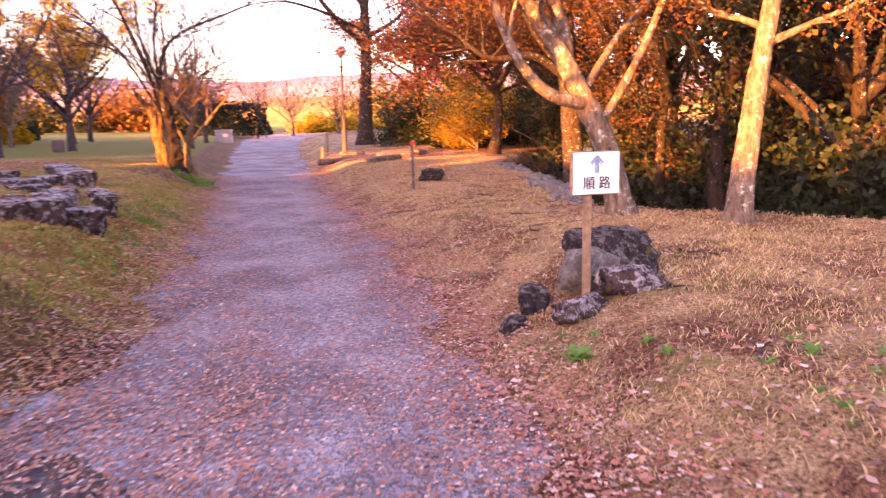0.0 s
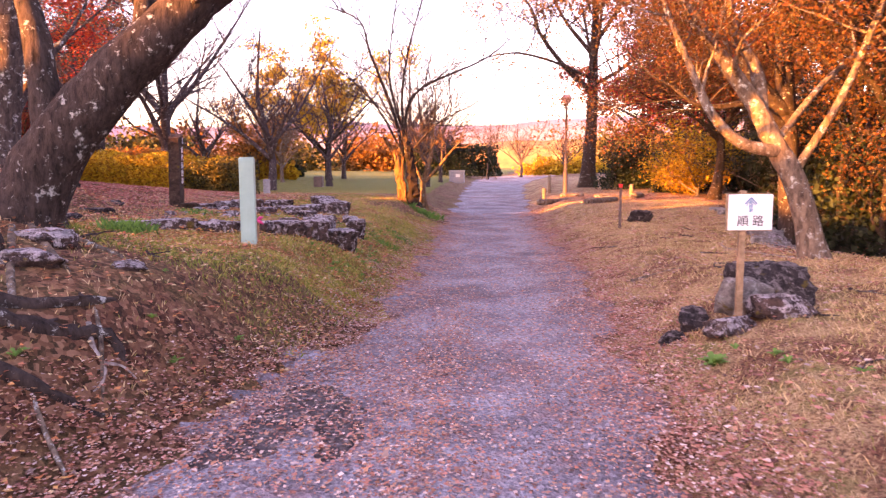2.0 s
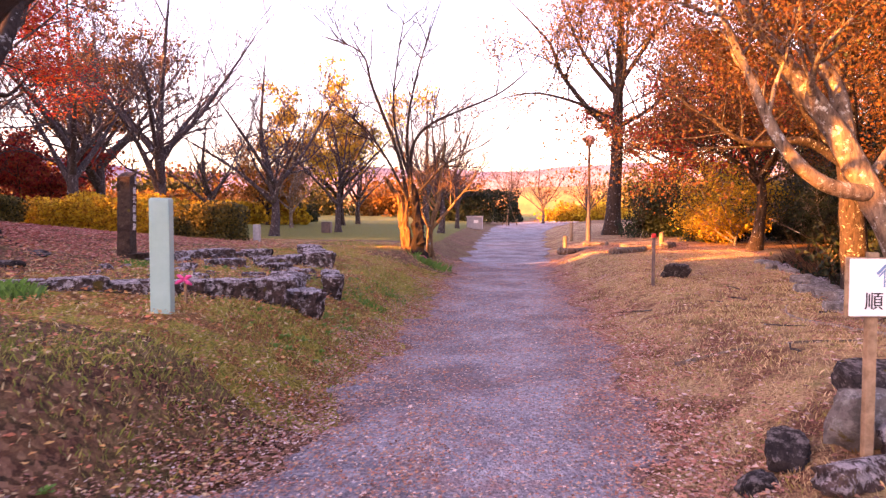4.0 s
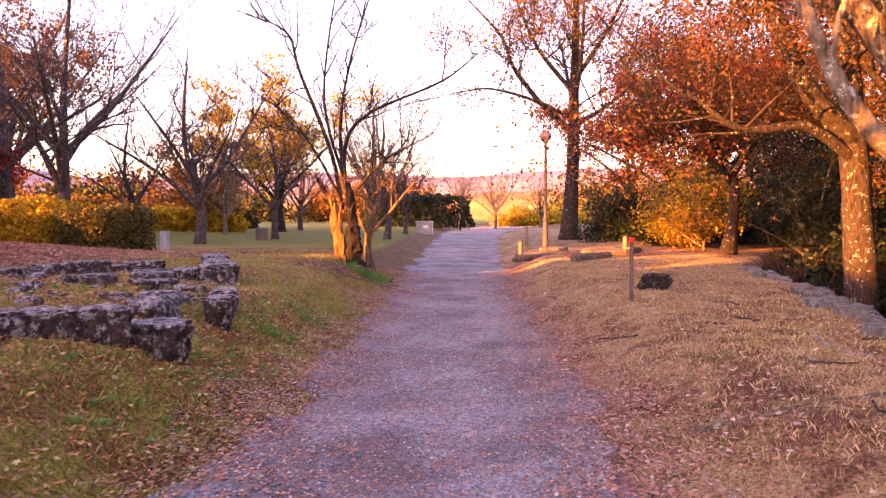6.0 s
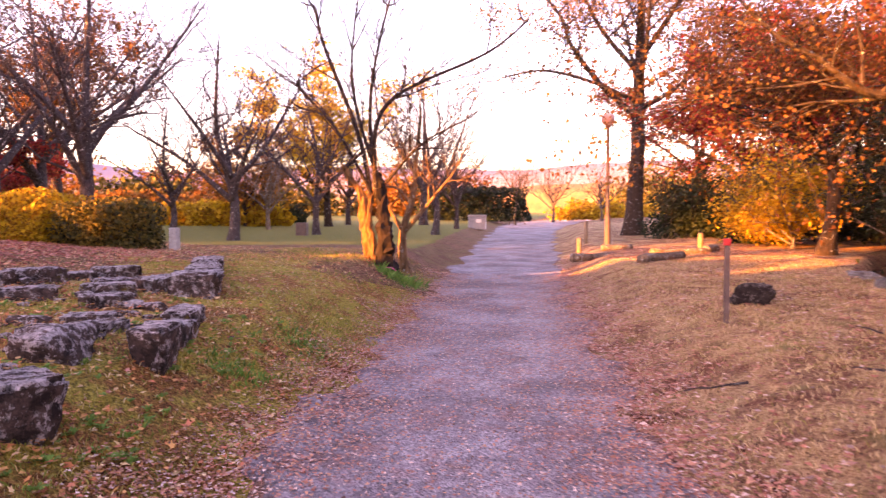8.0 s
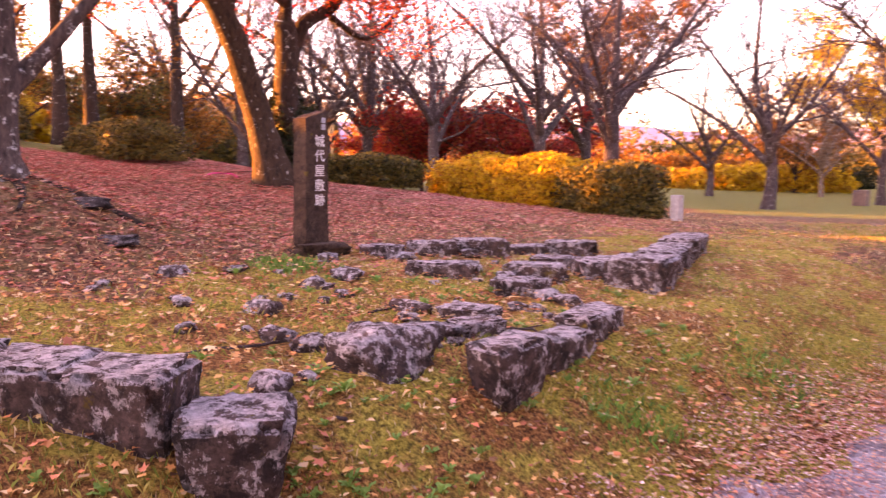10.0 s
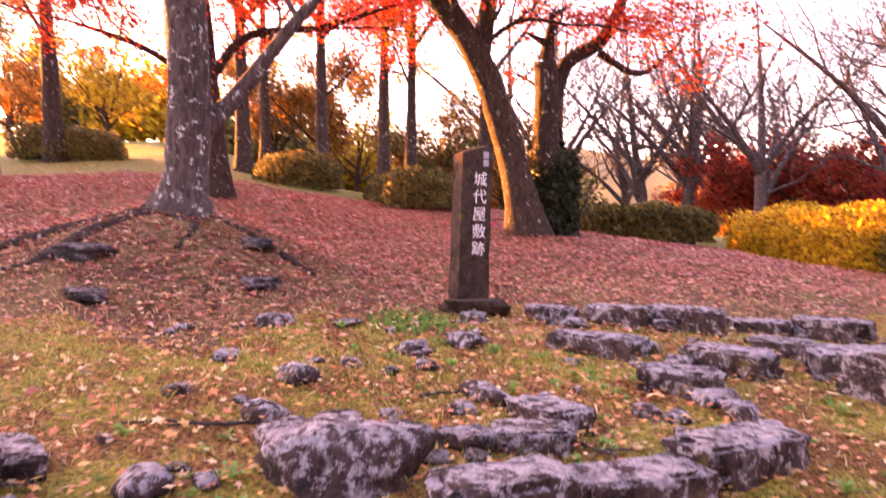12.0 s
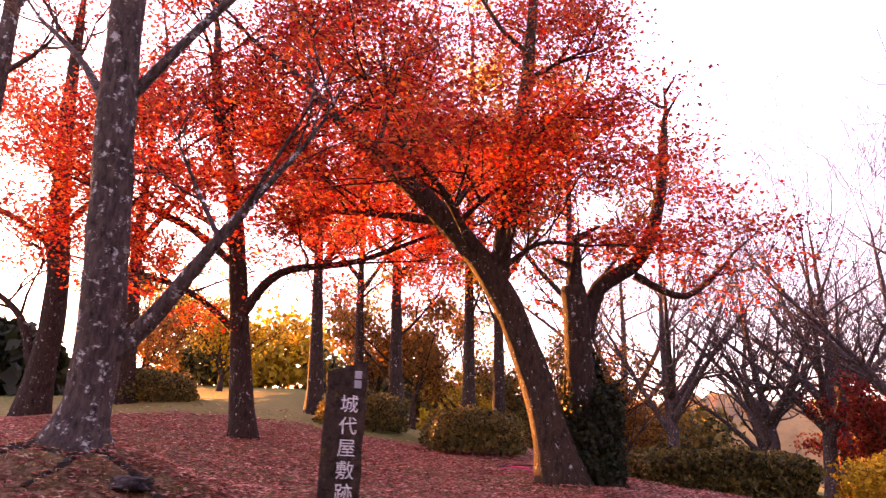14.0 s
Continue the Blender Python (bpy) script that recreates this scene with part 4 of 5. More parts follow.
bare_tree(foot(-29.5, 33.0, 0.1), 4.2, 75, 1.5, BARK_DARK, LEAF_RED, 7000, "red_maple_tree", "low maple with deep red leaves", 0.2, "maples beyond the lawn")
bare_tree(foot(-33.0, 20.5, 0.1), 5.5, 76, 1.4, BARK_DARK, LEAF_ORANGE, 7000, "orange_maple_tree", "low maple with glowing orange leaves", 0.2, "maples beyond the lawn")
bare_tree(foot(-26.2, 46.0, 0.1), 15.0, 77, 0.7, BARK_DARK, LEAF_BROWN, 10000, "russet_cypress", "tall rounded russet tree", 0.28, "")
bare_tree(foot(-30.0, 14.0, 0.1), 6.0, 78, 1.3, BARK_DARK, LEAF_ORANGE, 7000, "orange_maple_tree", "low maple with glowing orange leaves", 0.2, "maples beyond the lawn")
bare_tree(foot(-42.0, -0.5, 0.1), 8.5, 79, 1.0, BARK_DARK, LEAF_OLIVE, 9000, "olive_tree", "broad tree with olive-green leaves", 0.2, "")
bare_tree(foot(8.2, 34.8, 0.1), 8.0, 80, 1.2, BARK_DARK, LEAF_DEEP, 12000, "crimson_maple_tree", "maple with a wide crimson crown", 0.16, "")

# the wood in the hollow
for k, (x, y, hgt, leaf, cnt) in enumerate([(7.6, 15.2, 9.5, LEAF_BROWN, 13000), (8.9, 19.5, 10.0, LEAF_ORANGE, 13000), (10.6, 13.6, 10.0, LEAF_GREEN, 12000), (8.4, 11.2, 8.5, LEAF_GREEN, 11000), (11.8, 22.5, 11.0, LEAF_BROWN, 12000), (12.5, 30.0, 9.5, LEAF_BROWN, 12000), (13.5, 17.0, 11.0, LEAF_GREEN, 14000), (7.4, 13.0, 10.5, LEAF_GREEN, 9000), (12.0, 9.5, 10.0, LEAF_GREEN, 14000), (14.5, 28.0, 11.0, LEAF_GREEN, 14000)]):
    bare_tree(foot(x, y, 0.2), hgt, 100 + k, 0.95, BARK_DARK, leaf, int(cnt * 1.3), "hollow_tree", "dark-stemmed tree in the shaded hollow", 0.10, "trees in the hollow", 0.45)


for k, (x, y, hgt, leaf) in enumerate([(9.0, 46.0, 10.5, LEAF_BROWN), (12.5, 42.0, 12.0, LEAF_ORANGE), (15.5, 47.0, 12.5, LEAF_BROWN), (18.0, 40.0, 12.5, LEAF_BROWN), (11.0, 37.5, 9.5, LEAF_DEEP)]):
    bare_tree(foot(x, y, 0.2), hgt, 340 + k, 1.0, BARK_DARK, leaf, 13000, "back_wood_tree", "tall russet tree of the wood behind the shrubs", 0.17, "wood behind the shrubs", 0.2)


def leafy_mass(name, label, category, at, half, leaf, count, seed, size=0.07, box=0.5, group="", ragged=0.0):
    """A bush or hedge: leaves in the outer shell of a soft-cornered lump, stems inside."""
    nrng, rng = np.random.default_rng(seed), random.Random(seed)
    ob = thing(name, at, label, category, group)
    d = nrng.normal(size=(count, 3))
    d[:, 2] = np.abs(d[:, 2]) - 0.15
    d /= np.linalg.norm(d, axis=1)[:, None]
    sq = d / np.abs(d).max(1)[:, None]
    p = (d * (1 - box) + sq * box) * (nrng.uniform(0, 1, count) ** (0.22 + ragged))[:, None]
    lump = 1 + ragged * np.sin(2.3 * d[:, 0] * half[0] + 3 * seed) * np.sin(2.9 * d[:, 2] * half[2] + seed) + ragged * np.sin(4.1 * d[:, 1] * half[1] + seed) * np.sin(5.3 * d[:, 2] * half[2]) + 0.10 * np.sin(3.1 * p[:, 0] * half[0] + seed) * np.sin(2.7 * p[:, 1] * half[1] + 2 * seed) + 0.07 * np.sin(7 * p[:, 0] * half[0] + 1) * np.sin(6 * p[:, 2] + seed)
    p = p * lump[:, None] * np.array(half)
    p[:, 2] = np.maximum(p[:, 2] + half[2] * 0.12, 0.02)
    v, f = leaves_at(p, size, nrng)
    part("foliage", card_mesh("foliage", v, f, leaf), ob)
    g, tips = Geo(), []
    for k in range(14):
        a = rng.uniform(0, 2 * math.pi)
        foot_at = Vector((half[0] * 0.7 * rng.uniform(-1, 1), half[1] * 0.5 * rng.uniform(-1, 1), -0.1))
        twig(g, tips, foot_at, Vector((0.4 * math.cos(a), 0.4 * math.sin(a), 1)), half[2] * 0.85, 0.025, 1, rng, 4, 0.2, 0.2, 0.006)
    tagged(part("branchwork", g.mesh("branchwork", BARK_DARK), ob), kind="stuff")
    return ob


def hedge_run(x0, y0, x1, y1, width, tall, leaf, count, seed, label, name="clipped_hedge", size=0.075):
    mid = foot((x0 + x1) / 2, (y0 + y1) / 2, 0.05)
    long = math.hypot(x1 - x0, y1 - y0)
    ob = leafy_mass(name, label, "hedge", mid, (long / 2, width / 2, tall), leaf, count, seed, size, 0.75)
    ob.rotation_euler = (0, 0, math.atan2(y1 - y0, x1 - x0))
    return ob


# One hedge; sun and shade are put into its gold and olive leaf colours.
hedge_run(-12.9, 21.5, -8.2, 20.6, 1.9, 0.95, LEAF_SUN_GOLD, 26000, 31, "clipped hedge run coloured golden-yellow as in sunlight")
hedge_run(-8.3, 20.8, -6.8, 20.4, 1.6, 0.85, LEAF_OLIVE, 10000, 32, "end of the clipped hedge coloured darker as in shade")
hedge_run(-12.9, 17.3, -12.6, 20.2, 1.5, 0.62, LEAF_OLIVE, 20000, 33, "clipped olive-green hedge on the mound")
leafy_mass("round_bush", "low clipped bush with dull green leaves", "bush", foot(-16.2, 15.0), (1.9, 1.0, 0.75), LEAF_OLIVE, 15000, 34, box=0.5, group="clipped bushes")
leafy_mass("round_bush", "rounded clipped bush with yellow-green leaves", "bush", foot(-19.0, 7.4), (1.3, 1.2, 0.75), LEAF_OLIVE, 12000, 35, box=0.3, group="clipped bushes")
leafy_mass("round_bush", "rounded clipped bush with dull green leaves", "bush", foot(-18.6, 12.6), (1.2, 1.1, 0.8), LEAF_OLIVE, 10000, 36, box=0.3, group="clipped bushes")
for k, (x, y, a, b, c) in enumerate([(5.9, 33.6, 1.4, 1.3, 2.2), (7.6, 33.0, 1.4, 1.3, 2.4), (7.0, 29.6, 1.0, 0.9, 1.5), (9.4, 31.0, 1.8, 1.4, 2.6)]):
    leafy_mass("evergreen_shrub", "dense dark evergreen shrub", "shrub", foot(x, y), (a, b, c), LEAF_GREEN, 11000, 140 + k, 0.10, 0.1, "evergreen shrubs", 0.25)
for k, (x, y, a, b, c, leaf) in enumerate([(6.9, 26.6, 1.1, 0.9, 1.9, LEAF_SUN_GOLD), (9.0, 24.5, 1.3, 1.2, 2.4, LEAF_GREEN), (8.2, 28.3, 1.0, 0.9, 2.3, LEAF_OLIVE), (6.6, 27.8, 0.7, 0.6, 1.1, LEAF_SUN_GOLD)]):
    bare_tree(foot(x, y, 0.1), c * 1.35, 150 + k, 1.5, BARK_PALE, leaf, 5200, "autumn_shrub", "loose shrub with yellow-orange leaves", 0.11, "autumn shrubs", 0.05)
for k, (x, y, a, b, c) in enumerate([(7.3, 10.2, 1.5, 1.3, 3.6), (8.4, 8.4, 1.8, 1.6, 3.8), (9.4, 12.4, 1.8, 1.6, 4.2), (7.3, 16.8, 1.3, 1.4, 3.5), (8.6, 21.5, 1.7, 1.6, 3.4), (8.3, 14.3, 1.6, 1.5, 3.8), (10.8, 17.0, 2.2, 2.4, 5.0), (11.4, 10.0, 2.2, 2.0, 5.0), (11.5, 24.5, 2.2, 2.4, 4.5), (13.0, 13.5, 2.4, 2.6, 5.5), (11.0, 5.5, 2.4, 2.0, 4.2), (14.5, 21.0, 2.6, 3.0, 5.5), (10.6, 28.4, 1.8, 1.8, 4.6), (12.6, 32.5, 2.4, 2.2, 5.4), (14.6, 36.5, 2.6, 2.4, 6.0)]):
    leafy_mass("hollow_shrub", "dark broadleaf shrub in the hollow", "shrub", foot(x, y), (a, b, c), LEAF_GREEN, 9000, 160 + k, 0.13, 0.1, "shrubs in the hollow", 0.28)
for k in range(6):
    x, y = 19.0 + 2.2 * math.sin(2.1 * k) + 0.25 * k, 2.0 + 4.6 * k + 1.2 * math.sin(3.7 * k)
    leafy_mass("hollow_edge_tree", "tall leafy tree on the far side of the hollow", "tree", foot(x, y, 0.3), (3.0, 3.2, 13.0 + 1.6 * math.sin(1.7 * k)), (LEAF_GREEN, LEAF_BROWN)[k % 2], 15000, 260 + k, 0.30, 0.15, "trees across the hollow", 0.3)
leafy_mass("far_bush", "sunlit yellow bush at the end of the path", "bush", foot(6.6, 76.0), (4.6, 2.2, 1.5), LEAF_SUN_GOLD, 7000, 180, 0.26, 0.3, "", 0.25)
hedge_run(-8.5, 65.0, 0.0, 67.0, 2.4, 2.4, LEAF_GREEN, 12000, 181, "tall dark hedge at the far side of the lawn", "tall_hedge", 0.2)
hedge_run(-19.6, 52.0, -14.0, 52.6, 1.8, 1.1, LEAF_GREEN, 9000, 182, "low dark hedge across the lawn", "low_hedge", 0.16)
leafy_mass("far_bush", "sunlit yellow bush beyond the hedge", "bush", foot(-17.5, 46.0), (5.0, 2.0, 1.2), LEAF_SUN_GOLD, 7000, 183, 0.24, 0.3)
leafy_mass("far_bush", "sunlit orange bush beyond the lawn", "bush", foot(-24.0, 50.0), (6.0, 2.5, 1.7), LEAF_ORANGE, 7000, 184, 0.28, 0.3)

for k, (x, y, a, b, c, leaf) in enumerate([(-14, 84, 5, 3, 4.0, LEAF_ORANGE), (-24, 80, 6, 3, 3.2, LEAF_OLIVE), (-34, 76, 6, 3, 4.2, LEAF_BROWN), (-45, 70, 7, 3, 4.0, LEAF_ORANGE), (-9, 96, 6, 4, 5.0, LEAF_BROWN), (14, 88, 6, 4, 5.0, LEAF_OLIVE), (-30, 62, 4, 2.5, 3.0, LEAF_OLIVE), (-46, 52, 6, 3, 4.5, LEAF_BROWN), (-42, 42, 5, 3, 4.0, LEAF_ORANGE), (-44, 30, 4, 3, 4.0, LEAF_OLIVE), (-46, 24, 3, 4, 4.6, LEAF_ORANGE), (-47, 18, 3, 4, 3.8, LEAF_BROWN), (-45, 12, 3, 4, 3.2, LEAF_OLIVE), (-48, 6, 3, 4, 4.4, LEAF_SUN_GOLD), (-50, 1, 3, 4, 3.4, LEAF_OLIVE), (-40, 17, 2, 2.4, 2.2, LEAF_SUN_GOLD)]):
    leafy_mass("far_thicket", "distant thicket in autumn colours", "thicket", foot(x, y), (a, b, c), leaf, 4200, 210 + k, 0.42, 0.15, "distant thickets", 0.2)

for k, (x, y, hgt, leaf) in enumerate([(-34, 5.5, 6.0, LEAF_SUN_GOLD), (-33, 12.5, 5.5, LEAF_ORANGE), (-36, 16.5, 6.2, LEAF_SUN_GOLD), (-32, 20, 5.2, LEAF_OLIVE), (-35, 24, 6.0, LEAF_ORANGE), (-37, 1, 5.0, LEAF_ORANGE)]):
    bare_tree(foot(x, y, 0.1), hgt, 300 + k, 1.3, BARK_DARK, leaf, 4200, "autumn_wood_tree", "low autumn tree at the edge of the western wood", 0.19, "trees of the western wood", 0.08)
leafy_mass("ivy_clump", "dark ivy grown thickly over a lopped trunk", "ivy", foot(-11.15, 16.20), (0.42, 0.50, (3.45 - z_at(-11.1, 16.2)) / 1.12), LEAF_GREEN, 9000, 230, 0.085, 0.3, "", 0.12)

# leafy masses added out of view, which keep the low sun off the path
for k in range(11):
    x, y = -23.5 + 2.05 * k + 0.5 * math.sin(3 * k), 1.2 - 2.6 * k + 0.6 * math.sin(5 * k)
    leafy_mass("unseen_sun_blocker", "unseen leafy mass added to block the low sun", "tree", foot(x, y), (2.2, 2.0, (5.1 + (0.35 if k < 3 else 0) + 0.3 * math.sin(2.3 * k) - z_at(x, y)) / 1.15), LEAF_GREEN, 3600, 190 + k, 0.46, 0.35, "shelter belt")

# ---- stones ----


def stone(x, y, size, turn, seed, mat=ROCK, label="weathered foundation stone with pale lichen", group="old foundation stones", square=0.55, up=0.0, tilt=0.0, name="stone", cuts=8, taper=0.0, hewn=False):
    ob = new(name, block_mesh(name, size, seed, mat, taper) if hewn else rock_mesh(name, size, seed, mat, square, cuts=cuts, taper=taper))
    ob.location = (x, y, z_at(x, y) + size[2] * 0.22 + up)
    ob.rotation_euler = (radians(tilt), radians(tilt * 0.6), radians(turn))
    return tagged(ob, label, "stone", group)


# the corner and front row of the old foundation
for k, (x, y, a, b, c, turn, up) in enumerate([(-2.12, 10.74, 0.44, 0.46, 0.52, 58, 0.10), (-2.50, 10.48, 0.46, 0.42, 0.46, 40, 0.10), (-2.84, 10.22, 0.44, 0.42, 0.42, 42, 0.10), (-3.16, 9.92, 0.46, 0.40, 0.40, 44, 0.07), (-3.50, 9.58, 0.50, 0.36, 0.36, 42, 0.05), (-3.86, 9.26, 0.50, 0.34, 0.34, 40, 0.04), (-4.24, 8.98, 0.52, 0.34, 0.30, 38, 0.03), (-2.75, 10.62, 0.36, 0.34, 0.24, 20, 0.10)]):
    stone(x, y, (a * 1.06, b * 1.0, c * 0.95), turn, 3.1 + k, up=up * 0.45 - 0.12, taper=0.26 if k == 0 else 0.12, hewn=True)
# the inner boulders and the row that runs on beside the path
for k, (x, y, a, b, c, turn, up) in enumerate([(-2.62, 11.80, 0.46, 0.40, 0.34, 30, 0.04), (-2.18, 12.28, 0.30, 0.50, 0.50, 10, 0.06), (-2.33, 12.82, 0.26, 0.60, 0.36, 8, 0.03), (-2.52, 13.42, 0.28, 0.60, 0.32, 14, 0.02), (-3.12, 14.86, 0.56, 0.52, 0.48, 20, 0.08), (-3.30, 15.42, 0.40, 0.56, 0.46, 20, 0.06), (-3.52, 15.98, 0.40, 0.56, 0.44, 22, 0.05), (-3.74, 16.52, 0.40, 0.54, 0.42, 22, 0.05), (-3.96, 17.06, 0.40, 0.54, 0.40, 22, 0.04), (-3.58, 14.96, 0.54, 0.44, 0.30, 60, 0.06)]):
    stone(x, y, (a * 0.98, b * 1.04, c * (0.62 if k in (2, 3) else 0.82)), turn, 21.7 + k, up=up * 0.4 - 0.04, square=0.70, taper=0.18 if k == 1 else 0.05, hewn=k > 0)
# the broken row behind
for k, (x, y, a, b, c, turn) in enumerate([(-5.20, 13.72, 0.34, 0.28, 0.20, 20), (-5.02, 14.18, 0.44, 0.30, 0.26, 50), (-4.80, 14.62, 0.50, 0.32, 0.28, 48), (-4.72, 15.22, 0.40, 0.30, 0.20, 70), (-4.46, 15.62, 0.46, 0.34, 0.24, 40), (-4.10, 14.90, 0.38, 0.30, 0.20, 35), (-4.22, 13.62, 0.55, 0.26, 0.22, 48), (-3.72, 14.22, 0.46, 0.32, 0.26, 30), (-3.42, 13.70, 0.40, 0.30, 0.22, 60), (-3.02, 12.78, 0.34, 0.26, 0.20, 15), (-2.76, 12.60, 0.30, 0.24, 0.18, 80), (-4.30, 12.45, 0.20, 0.16, 0.10, 30)]):
    stone(x, y, (a * 1.1, b, c * 0.95), turn, 41.3 + k, up=-0.035, hewn=True)
srng = random.Random(77)
for k in range(70):
    x, y = srng.uniform(-5.2, -2.5), srng.uniform(10.9, 14.6)
    if x > -2.6 + 0.1 * (12 - y):
        continue
    s = srng.choice([0.06, 0.08, 0.11, 0.16])
    stone(x, y, (s * srng.uniform(1, 1.7), s, s * 0.55), srng.uniform(0, 180), 60 + k * 0.37, ROCK, "small half-buried stone among leaves", "small stones on the bank", 0.4, name="small_stone", cuts=4)
# dark mossy stones under the leaning cherry, and beyond it
for k, (x, y, a, b, c, turn) in enumerate([(-2.98, 5.15, 0.42, 0.30, 0.24, 20), (-2.55, 5.62, 0.26, 0.20, 0.16, 50), (-3.15, 5.6, 0.36, 0.3, 0.24, 10), (-5.40, 9.15, 0.6, 0.4, 0.25, 30), (-6.3, 10.2, 0.5, 0.35, 0.25, 70), (-6.6, 11.5, 0.35, 0.3, 0.2, 10), (-5.5, 10.4, 0.4, 0.3, 0.18, 20), (-5.9, 11.5, 0.34, 0.3, 0.18, 60)]):
    stone(x, y, (a, b, c * 0.5), turn, 88.4 + k, ROCK_DARK if k > 2 else ROCK, "dark mossy stone beside tree roots", "stones among the roots", 0.45, -0.03)
# the stones that hold the guide sign
stone(2.42, 6.98, (0.62, 0.42, 0.38), -22, 5.5, ROCK_DARK, "black rounded boulder behind the guide sign", "stones at the guide sign", 0.45, 0.06)
stone(2.16, 6.76, (0.44, 0.12, 0.30), 4, 6.6, ROCK_PALE, "pale flat slab leaning on a boulder", "stones at the guide sign", 0.6, 0.08, 12)
stone(2.36, 6.52, (0.42, 0.22, 0.17), -6, 7.7, ROCK, "grey stone in front of the boulder", "stones at the guide sign", 0.6, 0.04)
stone(1.93, 6.44, (0.40, 0.20, 0.15), 32, 8.8, ROCK, "flat grey stone in front of the guide sign", "stones at the guide sign", 0.5, 0.03)
stone(1.78, 6.92, (0.28, 0.2, 0.18), 70, 9.9, ROCK_DARK, "dark broken stone beside the guide sign", "stones at the guide sign", 0.55, 0.03)
stone(1.56, 6.72, (0.20, 0.14, 0.10), 20, 10.9, ROCK_DARK, "small dark stone in the grass", "stones at the guide sign", 0.55, 0.02)
slab = new("paving_slab", rock_mesh("paving_slab", (0.74, 2.0, 0.10), 14.4, PAVING, 0.15, 0.20, 14))
slab.location, slab.rotation_euler = (-1.03, 5.1, z_at(-1.03, 5.1) - 0.022), (0, 0, radians(-6))
tagged(slab, "worn dark patch of old paving set in the path", "paving")
stone(3.07, 16.55, (0.44, 0.26, 0.26), 5, 12.2, ROCK_DARK, "black block of stone in the grass", "", 0.7, 0.04)
# pale capstones along the brink of the hollow
for k in range(18):
    if k % 4 == 2:
        continue
    y = 11.9 + 0.47 * k
    x = float(drop_edge(y)) - 0.02 + 0.12 * math.sin(2.3 * k)
    stone(x, y, (0.22 + 0.09 * math.sin(2.7 * k), 0.28 + 0.1 * math.sin(4.1 * k), 0.14 + 0.04 * math.sin(5 * k)), 10 * math.sin(3 * k) - 12, 120 + k, ROCK_PALE, "pale capstone along the brink of the hollow", "capstones of the retaining wall", 0.5, 0.0, name="capstone", hewn=True)
for k in range(18):
    y = 12.1 + 0.5 * k
    stone(float(drop_edge(y)) + 0.28, y, (0.5, 0.5, 0.5), 8 * k, 150 + k, ROCK_PALE if k % 3 else ROCK, "rough stone of the retaining wall", "stones of the retaining wall", 0.65, -0.05, name="wall_stone", cuts=5)

# ---- posts and signs ----

sign = thing("guide_sign", (2.05, 6.60, z_at(2.05, 6.60) + 0.10), "white guide sign with an arrow on a wooden stake", "sign")
sign.rotation_euler = (0, 0, radians(6))
part("stake", (box_bm(0.05, 0.04, 1.20, -0.22, 0.004), WOOD), sign)
board = part("board", (box_bm(0.355, 0.018, 0.285, 0.665, 0.004, 0.05, -0.032), WHITE), sign)
part("frame", (box_bm(0.375, 0.02, 0.30, 0.657, 0.004, 0.045, -0.018), WOOD), sign, "weathered wooden backing")


def letter(words, size, mat, x, y, z, parent, label, gap=1.0):
    ob = part("lettering", text_mesh(words, size, mat, gap=gap), parent, label)
    ob.location, ob.rotation_euler = (x, y, z), (radians(90), 0, 0)
    return ob


letter("順 路", 0.095, INK, 0.05, -0.0425, 0.735, board, "black lettering")
arrow = bmesh.new()
for x0, x1, z0, z1, w in ((0.05, 0.05, 0.81, 0.91, 0.008), (0.038, 0.038, 0.81, 0.89, 0.005), (0.062, 0.062, 0.81, 0.89, 0.005), (0.05, 0.002, 0.925, 0.875, 0.012), (0.05, 0.098, 0.925, 0.875, 0.012), (0.05, 0.010, 0.905, 0.862, 0.006), (0.05, 0.090, 0.905, 0.862, 0.006)):
    ln, an = math.hypot(x1 - x0, z1 - z0), math.atan2(z1 - z0, x1 - x0)
    bmesh.ops.create_cube(arrow, size=1, matrix=Matrix.Translation(((x0 + x1) / 2, -0.0425, (z0 + z1) / 2)) @ Matrix.Rotation(-an, 4, "Y") @ Matrix.Diagonal((ln, 0.003, w, 1)))
part("arrow", (arrow, BLUE_INK), board, "blue arrow pointing ahead")

post = thing("marker_post", (-2.71, 8.66, z_at(-2.71, 8.66)), "pale green square marker post on the bank", "post")
post.rotation_euler = (0, 0, radians(14))
part("shaft", (box_bm(0.165, 0.165, 1.66 - post.location.z + 0.12, -0.15, 0.008), TEAL), post)
part("cap", (box_bm(0.15, 0.15, 0.012, 1.63 - post.location.z, 0.004), TEAL), post)

ribbon = thing("pink_ribbon_stake", foot(-2.83, 9.34, 0.0), "pink ribbon tied to a short stake", "stake")
part("stake", (box_bm(0.025, 0.025, 0.34, -0.08, 0.003), WOOD), ribbon)
bow = Geo()
for a in (-0.5, 0.6, 2.4, 3.5):
    bow.tube([Vector((0, -0.02, 0.22)), Vector((0.05 * math.cos(a), -0.04, 0.22 + 0.05 * math.sin(a))), Vector((0.09 * math.cos(a), -0.03, 0.21 + 0.08 * math.sin(a)))], [0.012, 0.022, 0.008], 6)
part("ribbon", bow.mesh("ribbon", PINK), ribbon, "bright pink ribbon")

